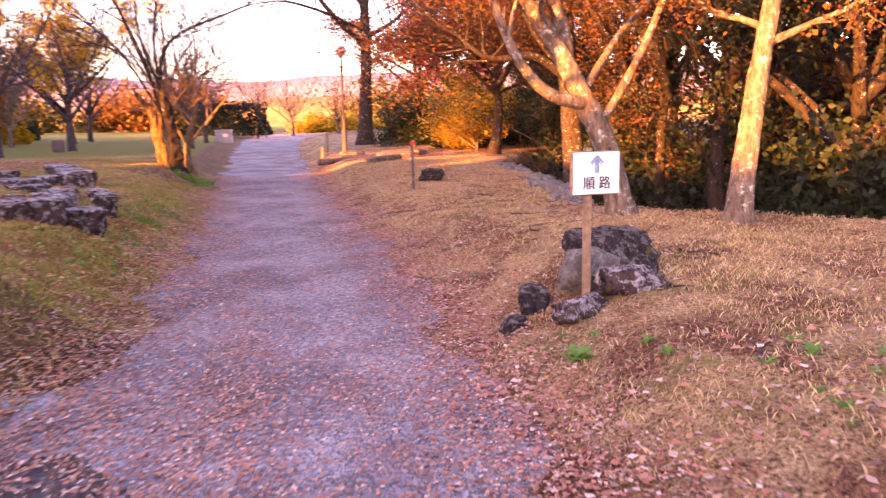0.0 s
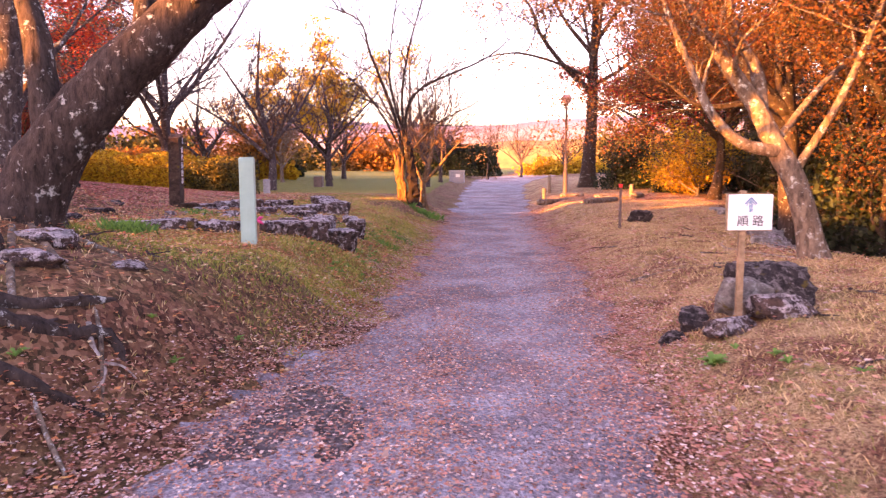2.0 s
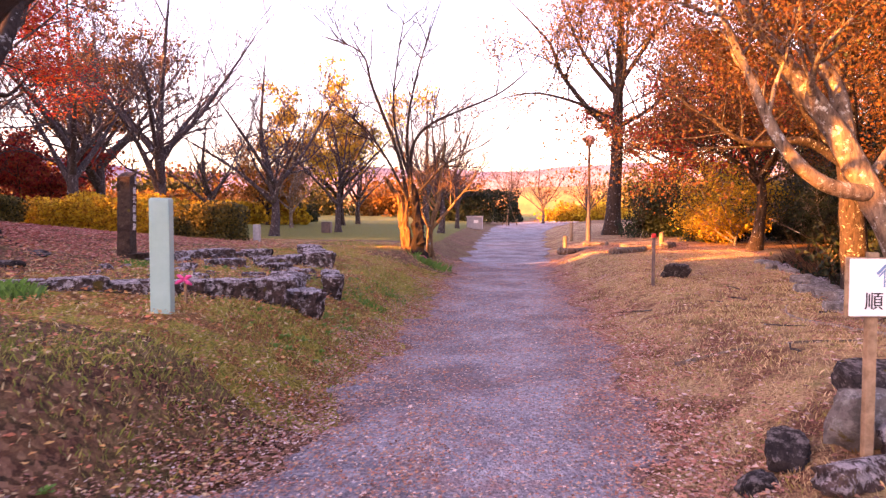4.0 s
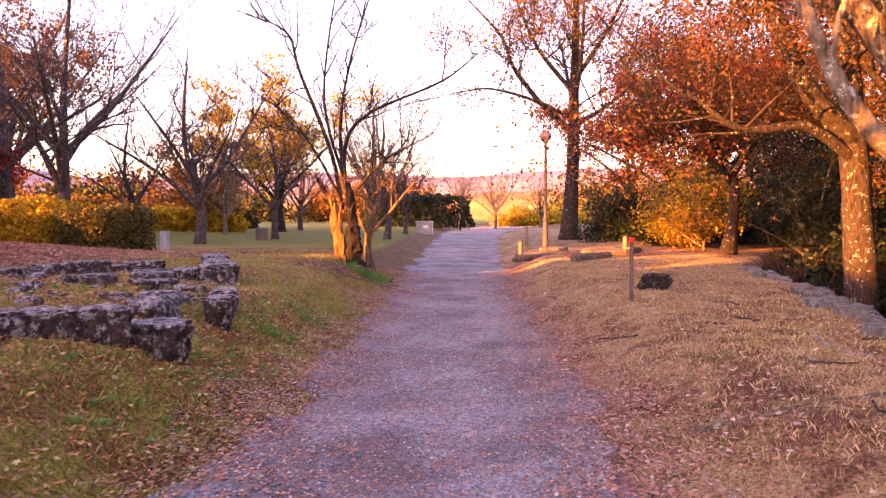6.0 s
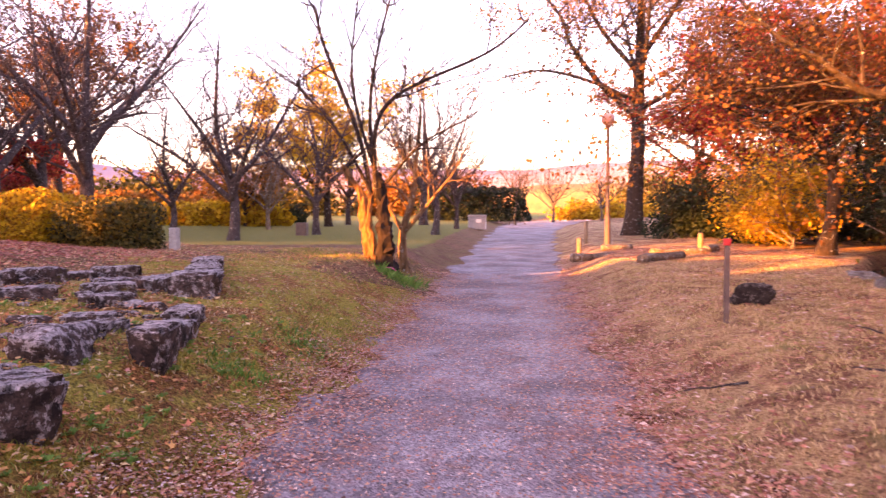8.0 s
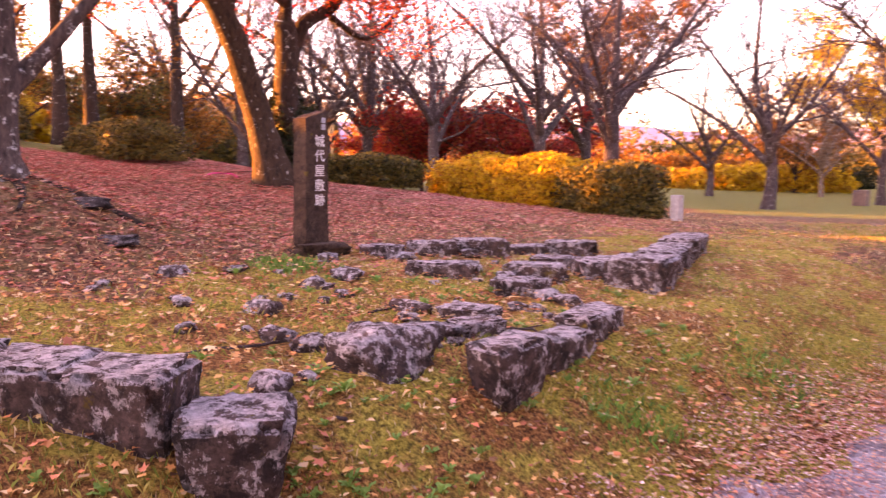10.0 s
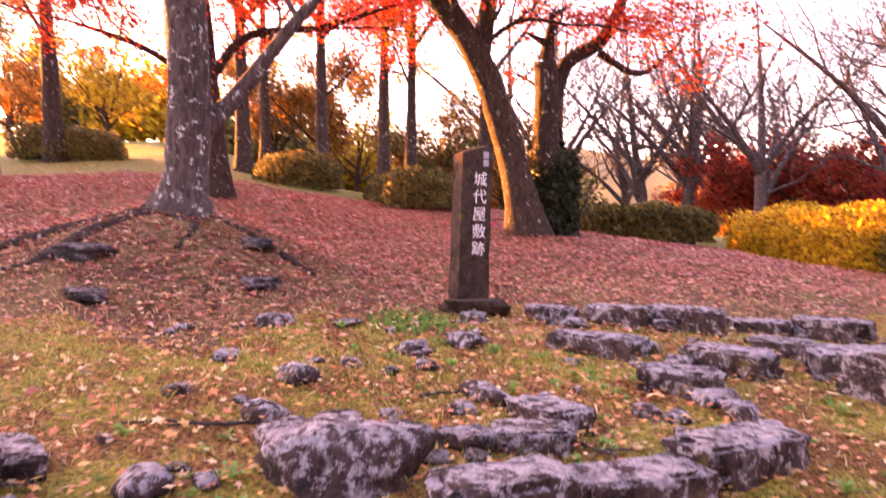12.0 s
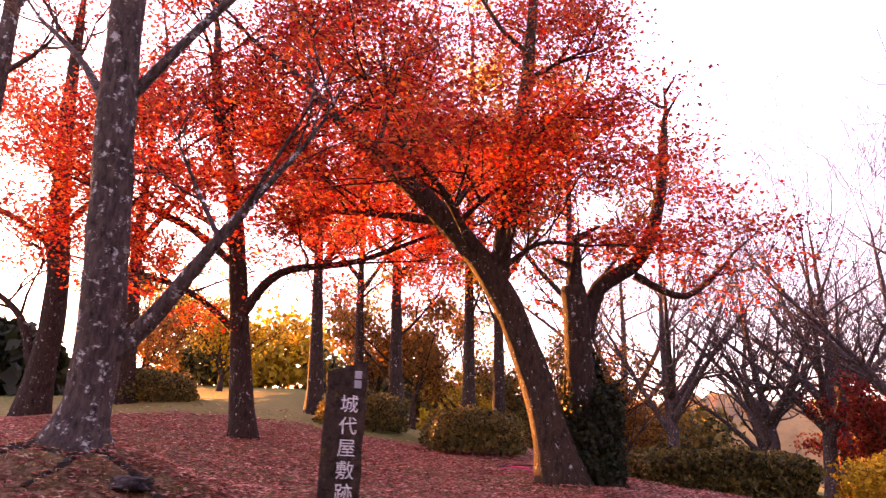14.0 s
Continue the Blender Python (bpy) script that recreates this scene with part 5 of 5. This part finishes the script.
# the engraved stone of the mansion site
T = (-5.56, 13.16, z_at(-5.56, 13.16))
tablet = thing("engraved_stone_post", T, "dark engraved stone post with white characters", "stone post")
tablet.rotation_euler = (radians(1.0), 0, radians(97))
bm = box_bm(0.255, 0.18, 1.36, -0.1)
bmesh.ops.subdivide_edges(bm, edges=bm.edges[:], cuts=7, use_grid_fill=True)
for v in bm.verts:
    w = 1.08 - 0.08 * smooth((v.co.z) / 0.5)
    v.co.x *= float(w)
    v.co += Vector((noise.noise(v.co * 5), noise.noise(v.co * 5 + Vector((3, 1, 0))) * (0.25 if v.co.y < 0 else 1), noise.noise(v.co * 4 + Vector((0, 5, 2))))) * 0.016
    if v.co.z > 1.2:
        v.co.z += 0.05 * v.co.x / 0.15
part("slab", (bm, STONE), tablet)
for k, ch in enumerate("城代屋敷跡"):
    letter(ch, 0.118, CARVED, 0.025, -0.099, 1.01 - 0.135 * k, tablet, "white painted carved character")
for k in range(2):
    part("faded_mark", (box_bm(0.045, 0.004, 0.05, 1.12 + 0.06 * k, 0, 0.07, -0.097), GREY_STEEL), tablet, "small worn characters")
base = new("plinth_stone", rock_mesh("plinth_stone", (0.46, 0.40, 0.13), 33.3, STONE, 0.7))
base.location = (-5.46, 13.14, z_at(-5.46, 13.14) + 0.02)
base.rotation_euler = (0, 0, radians(95))
tagged(base, "low flat stone at the foot of the stone post", "stone")

lamp = thing("park_lamp", foot(2.55, 28.3, 0.02), "slim park lamp with a globe on a grey pole", "street lamp")


def turned(profile, mat, name, parent, label="", sides=20):
    """A turned part from pairs of radius and height."""
    g = Geo()
    for r, z in profile:
        for k in range(sides):
            g.v.append(Vector((r * math.cos(2 * math.pi * k / sides), r * math.sin(2 * math.pi * k / sides), z)))
    for i in range(len(profile) - 1):
        for k in range(sides):
            a, b = i * sides + k, i * sides + (k + 1) % sides
            g.f.append((a, b, b + sides, a + sides))
    g.f.append(tuple((len(profile) - 1) * sides + k for k in range(sides)))
    return part(name, g.mesh(name, mat), parent, label)


turned([(0.12, -0.1), (0.12, 0.05), (0.085, 0.12), (0.08, 0.9), (0.05, 0.95), (0.045, 3.35), (0.09, 3.37), (0.09, 3.42)], POLE, "pole", lamp)
turned([(0.09 + 0.11 * math.sin(math.pi * (i + 0.5) / 12) if i < 11 else 0.05, 3.42 + 0.32 * i / 11) for i in range(12)], GLOBE, "globe", lamp, "frosted round globe")

stake_at = foot(2.46, 15.13, 0.0)
red_stake = thing("red_topped_stake", stake_at, "thin grey stake with a red top", "stake")
part("shaft", (box_bm(0.05, 0.05, 0.92, -0.1, 0.006), POLE), red_stake)
part("cap", (box_bm(0.066, 0.066, 0.07, 0.80, 0.006), RED), red_stake, "red painted cap")

for x, y, hgt in ((2.2, 31.9, 0.75), (1.75, 28.0, 0.5), (4.6, 26.2, 0.45)):
    w = thing("wooden_marker_stake", foot(x, y, 0.0), "short round wooden stake catching the sun", "stake", "short stakes beside the path")
    turned([(0.07, -0.1), (0.07, hgt - 0.02), (0.055, hgt)], WOOD, "shaft", w, sides=12)
for k, (x, y, ln, turn, r) in enumerate([(1.95, 25.6, 1.3, 35, 0.10), (3.2, 23.4, 1.6, 50, 0.11), (3.9, 25.0, 1.5, 20, 0.10), (4.7, 25.6, 1.0, 65, 0.12), (2.7, 27.4, 0.8, 10, 0.09)]):
    lg = thing("fallen_log", (x, y, z_at(x, y) + r * 0.6), "cut log lying in the evening sun", "log", "cut logs beside the path")
    lg.rotation_euler = (0, 0, radians(turn))
    g, rr = Geo(), random.Random(k)
    g.tube([Vector((ln * (i / 6 - 0.5), 0.03 * math.sin(i), 0)) for i in range(7)], [r * rr.uniform(0.88, 1.1) for _ in range(7)], 12, 0.05, rr)
    part("trunk_piece", g.mesh("trunk_piece", BARK_PALE), lg)

white_post = thing("white_boundary_post", foot(-6.42, 20.9, 0.0), "short white concrete boundary post", "post")
part("shaft", (box_bm(0.16, 0.16, 0.52, -0.08, 0.015), CONCRETE), white_post)
grey_box = thing("grey_stone_marker", foot(-8.5, 35.3, 0.0), "squat grey stone marker on the lawn", "stone marker")
part("block", (box_bm(0.42, 0.36, 0.55, -0.05, 0.03), POLE), grey_box)
trash = thing("litter_bin", foot(-2.75, 50.0, 0.0), "grey litter bin beside the far hedge", "bin")
part("body", (box_bm(1.0, 0.7, 0.75, 0.0, 0.04), GREY_STEEL), trash)
part("lid", (box_bm(1.06, 0.76, 0.10, 0.75, 0.03), CONCRETE), trash)
part("label_plate", (box_bm(0.3, 0.01, 0.2, 0.4, 0, 0.1, -0.357), WHITE), trash)
prop = thing("propped_sapling", foot(-0.9, 66.0, 0.0), "thin sapling held by three props", "sapling")
g = Geo()
g.tube([Vector((0, 0, -0.1)), Vector((0.05, 0, 2)), Vector((0, 0.1, 4.2))], [0.07, 0.05, 0.02], 7)
rr, tt = random.Random(8), []
for k in range(8):
    twig(g, tt, Vector((0.02, 0.05, 2.2 + 0.24 * k)), Vector((rr.uniform(-1, 1), rr.uniform(-1, 1), 0.7)), 1.1, 0.02, 1, rr, 4, 0.2, 0.2, 0.008)
part("stem", g.mesh("stem", BARK_GREY), prop)
for a in (0.3, 2.4, 4.5):
    g = Geo()
    g.tube([Vector((0.8 * math.cos(a), 0.8 * math.sin(a), -0.05)), Vector((0.03, 0, 2.0))], [0.04, 0.035], 6)
    part("prop", g.mesh("prop", WOOD), prop)

# ---- roots ----


def root(points, r0, seed, mat=BARK_DARK, label="gnarled tree root above the soil", group="surface roots"):
    rr, g = random.Random(seed), Geo()
    at = (points[0][0], points[0][1], z_at(*points[0]))
    line = curve_through([(x - at[0], y - at[1], z_at(x, y) - at[2] + r0 * 0.3 * math.sin(3 * i + seed) - r0 * 0.2) for i, (x, y) in enumerate(points)], 5)
    m = len(line) - 1
    g.tube(line, [r0 * (1 - 0.7 * i / m) * rr.uniform(0.8, 1.2) for i in range(m + 1)], 8, 0.12, rr)
    ob = new("tree_root", g.mesh("tree_root", mat))
    ob.location = at
    return tagged(ob, label, "root", group)


for k, pts in enumerate([[(-7.0, 10.7), (-6.6, 10.2), (-6.2, 9.9), (-5.7, 9.4)], [(-6.95, 10.95), (-6.6, 11.0), (-6.25, 10.9)], [(-7.1, 10.7), (-7.0, 10.0), (-7.2, 9.2), (-6.9, 8.6)], [(-7.0, 11.0), (-6.7, 11.6), (-6.3, 12.0)], [(-7.05, 10.6), (-6.8, 9.9), (-6.5, 9.2), (-6.3, 8.3)]]):
    root(pts, 0.075, k)
for k, pts in enumerate([[(-3.4, 5.8), (-2.9, 5.3), (-2.4, 4.9), (-2.1, 4.4)], [(-3.4, 5.6), (-2.8, 4.7), (-2.3, 4.1), (-1.95, 3.8)], [(-3.3, 5.9), (-2.7, 5.8), (-2.3, 5.5)]]):
    root(pts, 0.032, 10 + k, BARK_PALE)
for k, (pts, r) in enumerate([([(-3.3, 5.2), (-2.95, 4.6), (-2.72, 4.35), (-2.45, 4.60), (-2.28, 4.80), (-2.16, 4.76)], 0.11), ([(-3.1, 4.7), (-2.75, 4.55), (-2.5, 4.85), (-2.38, 5.1)], 0.08), ([(-2.75, 4.0), (-2.4, 4.12), (-2.10, 4.30), (-2.0, 4.36)], 0.06)]):
    root(pts, r, 40 + k, BARK_LEAN, "thick dark mossy root on the bank")
for k, pts in enumerate([[(-2.38, 4.78), (-2.29, 4.66), (-2.20, 4.61), (-2.15, 4.50), (-2.16, 4.38)], [(-2.20, 4.61), (-2.14, 4.70), (-2.05, 4.70)]]):
    root(pts, 0.020 - 0.004 * k, 50 + k, BARK_BLEACHED, "bleached dead root on the bank", "bleached roots")
for k, pts in enumerate([[(1.75, 9.75), (2.2, 9.6), (2.8, 9.75), (3.6, 9.95)], [(3.9, 10.1), (4.1, 11.0), (4.0, 11.8), (4.4, 12.8)], [(3.85, 10.2), (3.4, 11.3), (3.6, 12.3), (4.3, 13.6)]]):
    root(pts, 0.03, 20 + k, BARK_PALE if k == 0 else BARK_BLEACHED, "pale bare root along the brink")

# ---- what lies and grows on the ground ----


def scatter(n, x0, x1, y0, y1, weight, seed):
    """Places on the land kept by their weight."""
    g = np.random.default_rng(seed)
    x, y = g.uniform(x0, x1, n), g.uniform(y0, y1, n)
    keep = g.uniform(0, 1, n) < weight(x, y)
    return x[keep], y[keep], g


def patch(x, y, f, s):
    return 0.5 + 0.5 * np.sin(f * x + 1.7 * np.sin(0.8 * f * y + s)) * np.sin(0.9 * f * y + 1.3 * np.sin(1.1 * f * x + 2 * s))


def fallen(name, label, n, box, weight, size, mat, seed, lift=0.012):
    x, y, g = scatter(n, *box, weight, seed)
    c = np.stack([x, y, land(x, y) + 0.014 + np.where(on_path(x, y) > 0, 0.020 + ruts(x, y), 0) + g.uniform(0, lift, len(x))], 1)
    v, f = leaves_at(c, size, g, 0.80, 0.22)
    return tagged(new(name, card_mesh(name, v, f, mat)), label, "leaves", kind="stuff")


def path_weight(x, y):
    e = on_path(x, y)
    edge = np.exp(-(e / 0.42) ** 2)
    ridge = np.exp(-((x + 0.30) / 0.22) ** 2) * smooth((10 - y) / 3)
    return np.where(e > -0.5, 0.15 + 0.80 * edge + 0.6 * ridge + 0.25 * patch(x, y, 1.3, 0.4) * smooth((9 - y) / 5), 0)


fallen("path_leaves", "small pink-brown fallen leaves on the gravel", 320000, (-3, 2.2, 0.5, 24), path_weight, 0.026, LITTER, 1)
fallen("paving_leaves", "small fallen leaves on the worn paving", 2600, (-1.6, -0.5, 3.9, 6.4), lambda x, y: 0.35 + 0.5 * patch(x, y, 2.3, 1.4), 0.032, LITTER, 8, 0.03)
fallen("bank_leaves", "brown and orange fallen leaves on the bank", 150000, (-8, -1.0, 1.5, 24), lambda x, y: np.where(on_path(x, y) < 0.05, (0.18 + 0.6 * patch(x, y, 1.1, 0.2)) * (0.6 - 0.2 * smooth((y - 6) / 3)), 0), 0.040, LITTER_BANK, 2, 0.045)
fallen("mound_leaves", "carpet of dull red maple leaves", 110000, (-20, -4.6, 6, 20), lambda x, y: np.where(x < lawn_edge(y) + 0.4, 0.03, 1) * np.clip(0.15 + 0.9 * smooth((-x - 4.6) / 3), 0, 1) * (0.55 + 0.45 * patch(x, y, 0.9, 1.2)), 0.06, LITTER_RED, 3, 0.025)
fallen("verge_leaves", "brown fallen leaves in the dry grass", 100000, (0.9, 6.5, 2, 28), lambda x, y: np.where((on_path(x, y) < 0.05) & (x < drop_edge(y) + 0.3), 0.06 + 0.34 * patch(x, y, 1.2, 2.2) + 0.4 * np.exp(on_path(x, y) / 0.5), 0), 0.045, LITTER, 4, 0.03)


def lobed_leaves(name, label, n, box, weight, size, mat, seed):
    """Five-lobed curled leaves that lie loose on the ground."""
    x, y, g = scatter(n, *box, weight, seed)
    k = len(x)
    a = np.arange(10) * 2 * np.pi / 10
    r = np.where(np.arange(10) % 2, 0.22, 0.5) * np.array([1, 1, 0.9, 1, 0.7, 0.8, 0.7, 0.8, 0.9, 1])
    ring = np.stack([r * np.cos(a), r * np.sin(a), 0.5 * r ** 2], 1)
    s = (size * g.uniform(0.6, 1.4, k))[:, None, None]
    turn, tip, curl = g.uniform(0, 2 * np.pi, k), g.normal(size=(k, 2)) * 0.28, g.uniform(-1.2, 1.6, k)
    u = np.concatenate([np.zeros((1, 3)), ring])[None] * s
    u = u * np.stack([np.ones(k), g.uniform(0.6, 1, k), curl], 1)[:, None]
    px, py = u[..., 0] * np.cos(turn)[:, None] - u[..., 1] * np.sin(turn)[:, None], u[..., 0] * np.sin(turn)[:, None] + u[..., 1] * np.cos(turn)[:, None]
    lift = 0.018 + np.where(on_path(x, y) > 0, 0.020 + ruts(x, y), 0) + g.uniform(0, 0.015, k)
    pz = u[..., 2] + px * tip[:, :1] + py * tip[:, 1:] + (land(x, y) + lift)[:, None]
    v = np.stack([px + x[:, None], py + y[:, None], pz], 2).reshape(-1, 3)
    i = np.arange(k)[:, None] * 11
    f = np.stack([np.concatenate([i, i + 1 + e, i + 1 + (e + 1) % 10], 1) for e in range(10)], 1).reshape(-1, 3)
    return tagged(new(name, card_mesh(name, v, f, mat)), label, "leaves", kind="stuff")


bank_side = lambda x, y: np.where(on_path(x, y) < 0.1, 0.35 + 0.6 * patch(x, y, 1.4, 0.7), 0)
lobed_leaves("large_leaves", "large curled maple leaves lying on the bank", 620, (-5, -1.2, 8, 15), bank_side, 0.085, LITTER_BANK, 5)
lobed_leaves("maple_leaves", "small rust-brown maple leaves on the bank", 11000, (-5.6, -1.2, 7.5, 15.5), bank_side, 0.048, LITTER_BANK, 6)
lobed_leaves("roadside_leaves", "curled maple leaves beside the path", 1500, (-2.6, 2.8, 1.5, 13), lambda x, y: 0.2 + 0.8 * np.exp(-(on_path(x, y) / 0.35) ** 2), 0.05, LITTER, 7)


def blades(name, label, n, box, weight, tall, mat, seed, width=0.006):
    """Single bent blades of grass."""
    x, y, g = scatter(n, *box, weight, seed)
    k = len(x)
    base = np.stack([x, y, land(x, y) - 0.005], 1)
    a = g.uniform(0, 2 * np.pi, k)
    side = np.stack([np.cos(a), np.sin(a), np.zeros(k)], 1) * (width * g.uniform(0.7, 1.5, k))[:, None]
    b = g.uniform(0, 2 * np.pi, k)
    h = tall * g.uniform(0.4, 1.4, k)
    lean = np.stack([np.cos(b), np.sin(b), np.zeros(k)], 1) * (h * g.uniform(0.2, 0.9, k))[:, None]
    up = np.stack([np.zeros(k), np.zeros(k), h], 1)
    v = np.stack([base - side, base + side, base + lean * 0.35 + up * 0.65 + side * 0.7, base + lean + up], 1).reshape(-1, 3)
    i = np.arange(k)[:, None] * 4
    f = np.stack([i + [0, 1, 2], i + [0, 2, 3]], 1).reshape(-1, 3)
    return tagged(new(name, card_mesh(name, v, f, mat)), label, "grass", kind="stuff")


off = lambda x, y: on_path(x, y) < -0.12
blades("dry_grass", "short dry straw-coloured grass", 220000, (0.9, 6.2, 2, 24), lambda x, y: np.where(off(x, y) & (x < drop_edge(y)), 0.25 + 0.7 * patch(x, y, 1.6, 0.9), 0), 0.036, GRASS_DRY, 11, 0.0015)
blades("bank_grass", "thin green and yellow grass on the bank", 170000, (-5.5, -1.1, 6, 24), lambda x, y: np.where(off(x, y), 0.9 * patch(x, y, 1.3, 3.1) ** 1.5 * np.clip(1.3 - 0.28 * (path_left(y) - x), 0.05, 1), 0), 0.042, GRASS_GREEN, 12, 0.0022)
blades("bank_straw", "dry straw among the leaves", 60000, (-7, -1.1, 2, 24), lambda x, y: np.where(off(x, y), 0.6 * patch(x, y, 1.7, 5.1), 0), 0.035, GRASS_DRY, 13, 0.003)
for k, (x, y, r, n, tall) in enumerate([(-4.1, 8.55, 0.32, 1500, 0.11), (-5.0, 12.6, 0.40, 1300, 0.05), (-1.85, 12.9, 0.35, 500, 0.05), (-1.75, 14.4, 0.5, 700, 0.05), (-1.9, 20.5, 0.5, 1200, 0.14)]):
    blades("grass_tuft", "fresh green tuft of grass", n * 2, (x - r, x + r, y - r, y + r), lambda u, w, x=x, y=y, r=r: np.exp(-((u - x) ** 2 + (w - y) ** 2) / (0.3 * r * r)), tall, WEED, 30 + k, 0.007)


def weed(x, y, r, seed, n=26):
    """A leafy weed: a rosette of broad leaves on short stalks."""
    rr, g = random.Random(seed), Geo()
    g.v.append(Vector((0, 0, 0)))
    for k in range(n):
        a, d = rr.uniform(0, 2 * math.pi), r * rr.uniform(0.2, 1)
        tip = Vector((d * math.cos(a), d * math.sin(a), r * rr.uniform(0.25, 0.7)))
        w = Vector((-math.sin(a), math.cos(a), 0)) * r * rr.uniform(0.16, 0.26)
        mid = tip * 0.6 + Vector((0, 0, r * 0.15))
        b = len(g.v) - 1
        g.v += [mid + w * 0.7, tip * 0.85 + w * 0.8, tip, tip * 0.85 - w * 0.8, mid - w * 0.7, mid - Vector((0, 0, r * 0.06))]
        g.f += [(0, b + 1, b + 6), (b + 1, b + 2, b + 6), (b + 2, b + 3, b + 6), (b + 3, b + 4, b + 6), (b + 4, b + 5, b + 6), (b + 5, 0, b + 6)]
    ob = new("green_weed", g.mesh("green_weed", WEED, False))
    ob.location = (x, y, z_at(x, y))
    return tagged(ob, "small fresh green weed in the litter", "weed", "green weeds")


weed(1.62, 5.75, 0.13, 1, 40)
wr = random.Random(9)
for k, (x0, x1, y0, y1, n) in enumerate([(-2.5, -1.6, 10.9, 12.4, 42), (-2.7, -1.8, 12.6, 14.2, 30), (-4.2, -2.8, 13.0, 14.4, 24), (-3.2, -2.2, 10.9, 12.0, 16), (-5.2, -3.4, 12.0, 13.4, 18), (-2.3, -1.5, 9.0, 10.9, 24), (2.1, 3.2, 3.9, 5.0, 26), (-2.6, -1.8, 4.2, 6.5, 6), (1.7, 2.6, 4.8, 6.0, 4)]):
    for j in range(n):
        weed(wr.uniform(x0, x1), wr.uniform(y0, y1), wr.uniform(0.035, 0.085), 100 * k + j, 12)


def fallen_twig(x, y, ln, turn, seed):
    rr, g = random.Random(seed), Geo()
    line = [Vector((ln * i / 5, rr.uniform(-0.04, 0.04), rr.uniform(0.005, 0.03))) for i in range(6)]
    g.tube(line, [0.010 * (1 - 0.12 * i) for i in range(6)], 5)
    g.tube([line[2], line[2] + Vector((0.10, 0.10, 0.02))], [0.006, 0.003], 4)
    ob = new("fallen_twig", g.mesh("fallen_twig", BARK_GREY))
    ob.location, ob.rotation_euler = (x, y, z_at(x, y) + 0.005), (0, 0, radians(turn))
    return tagged(ob, "dry twig lying among leaves", "twig", "fallen twigs")


for k in range(26):
    fallen_twig(wr.uniform(-3.6, -1.7) if k % 2 else wr.uniform(1.6, 3.8), wr.uniform(3, 15), wr.uniform(0.2, 0.6), wr.uniform(0, 360), k)


def tape(x, y, up, ln, turn, label):
    """A slack length of marking tape."""
    g = Geo()
    for i in range(9):
        t = i / 8
        c = Vector((ln * (t - 0.5), 0.05 * math.sin(5 * t), up + 0.10 * math.sin(math.pi * t) + 0.02 * math.sin(9 * t)))
        g.v += [c + Vector((0, 0.006, -0.012)), c + Vector((0, 0, 0.014)), c + Vector((0, -0.006, -0.012))]
    for i in range(8):
        for k in range(3):
            a, b = 3 * i + k, 3 * i + (k + 1) % 3
            g.f.append((a, b, b + 3, a + 3))
    ob = new("marker_tape", g.mesh("marker_tape", PINK))
    ob.location, ob.rotation_euler = (x, y, z_at(x, y)), (0, 0, radians(turn))
    return tagged(ob, label, "tape")


tape(-2.2, 20.75, 0.02, 0.34, 15, "scrap of pink marker tape at the foot of a stump")
tape(-12.1, 15.3, 0.0, 0.6, 60, "slack pink marker tape at the foot of a maple")
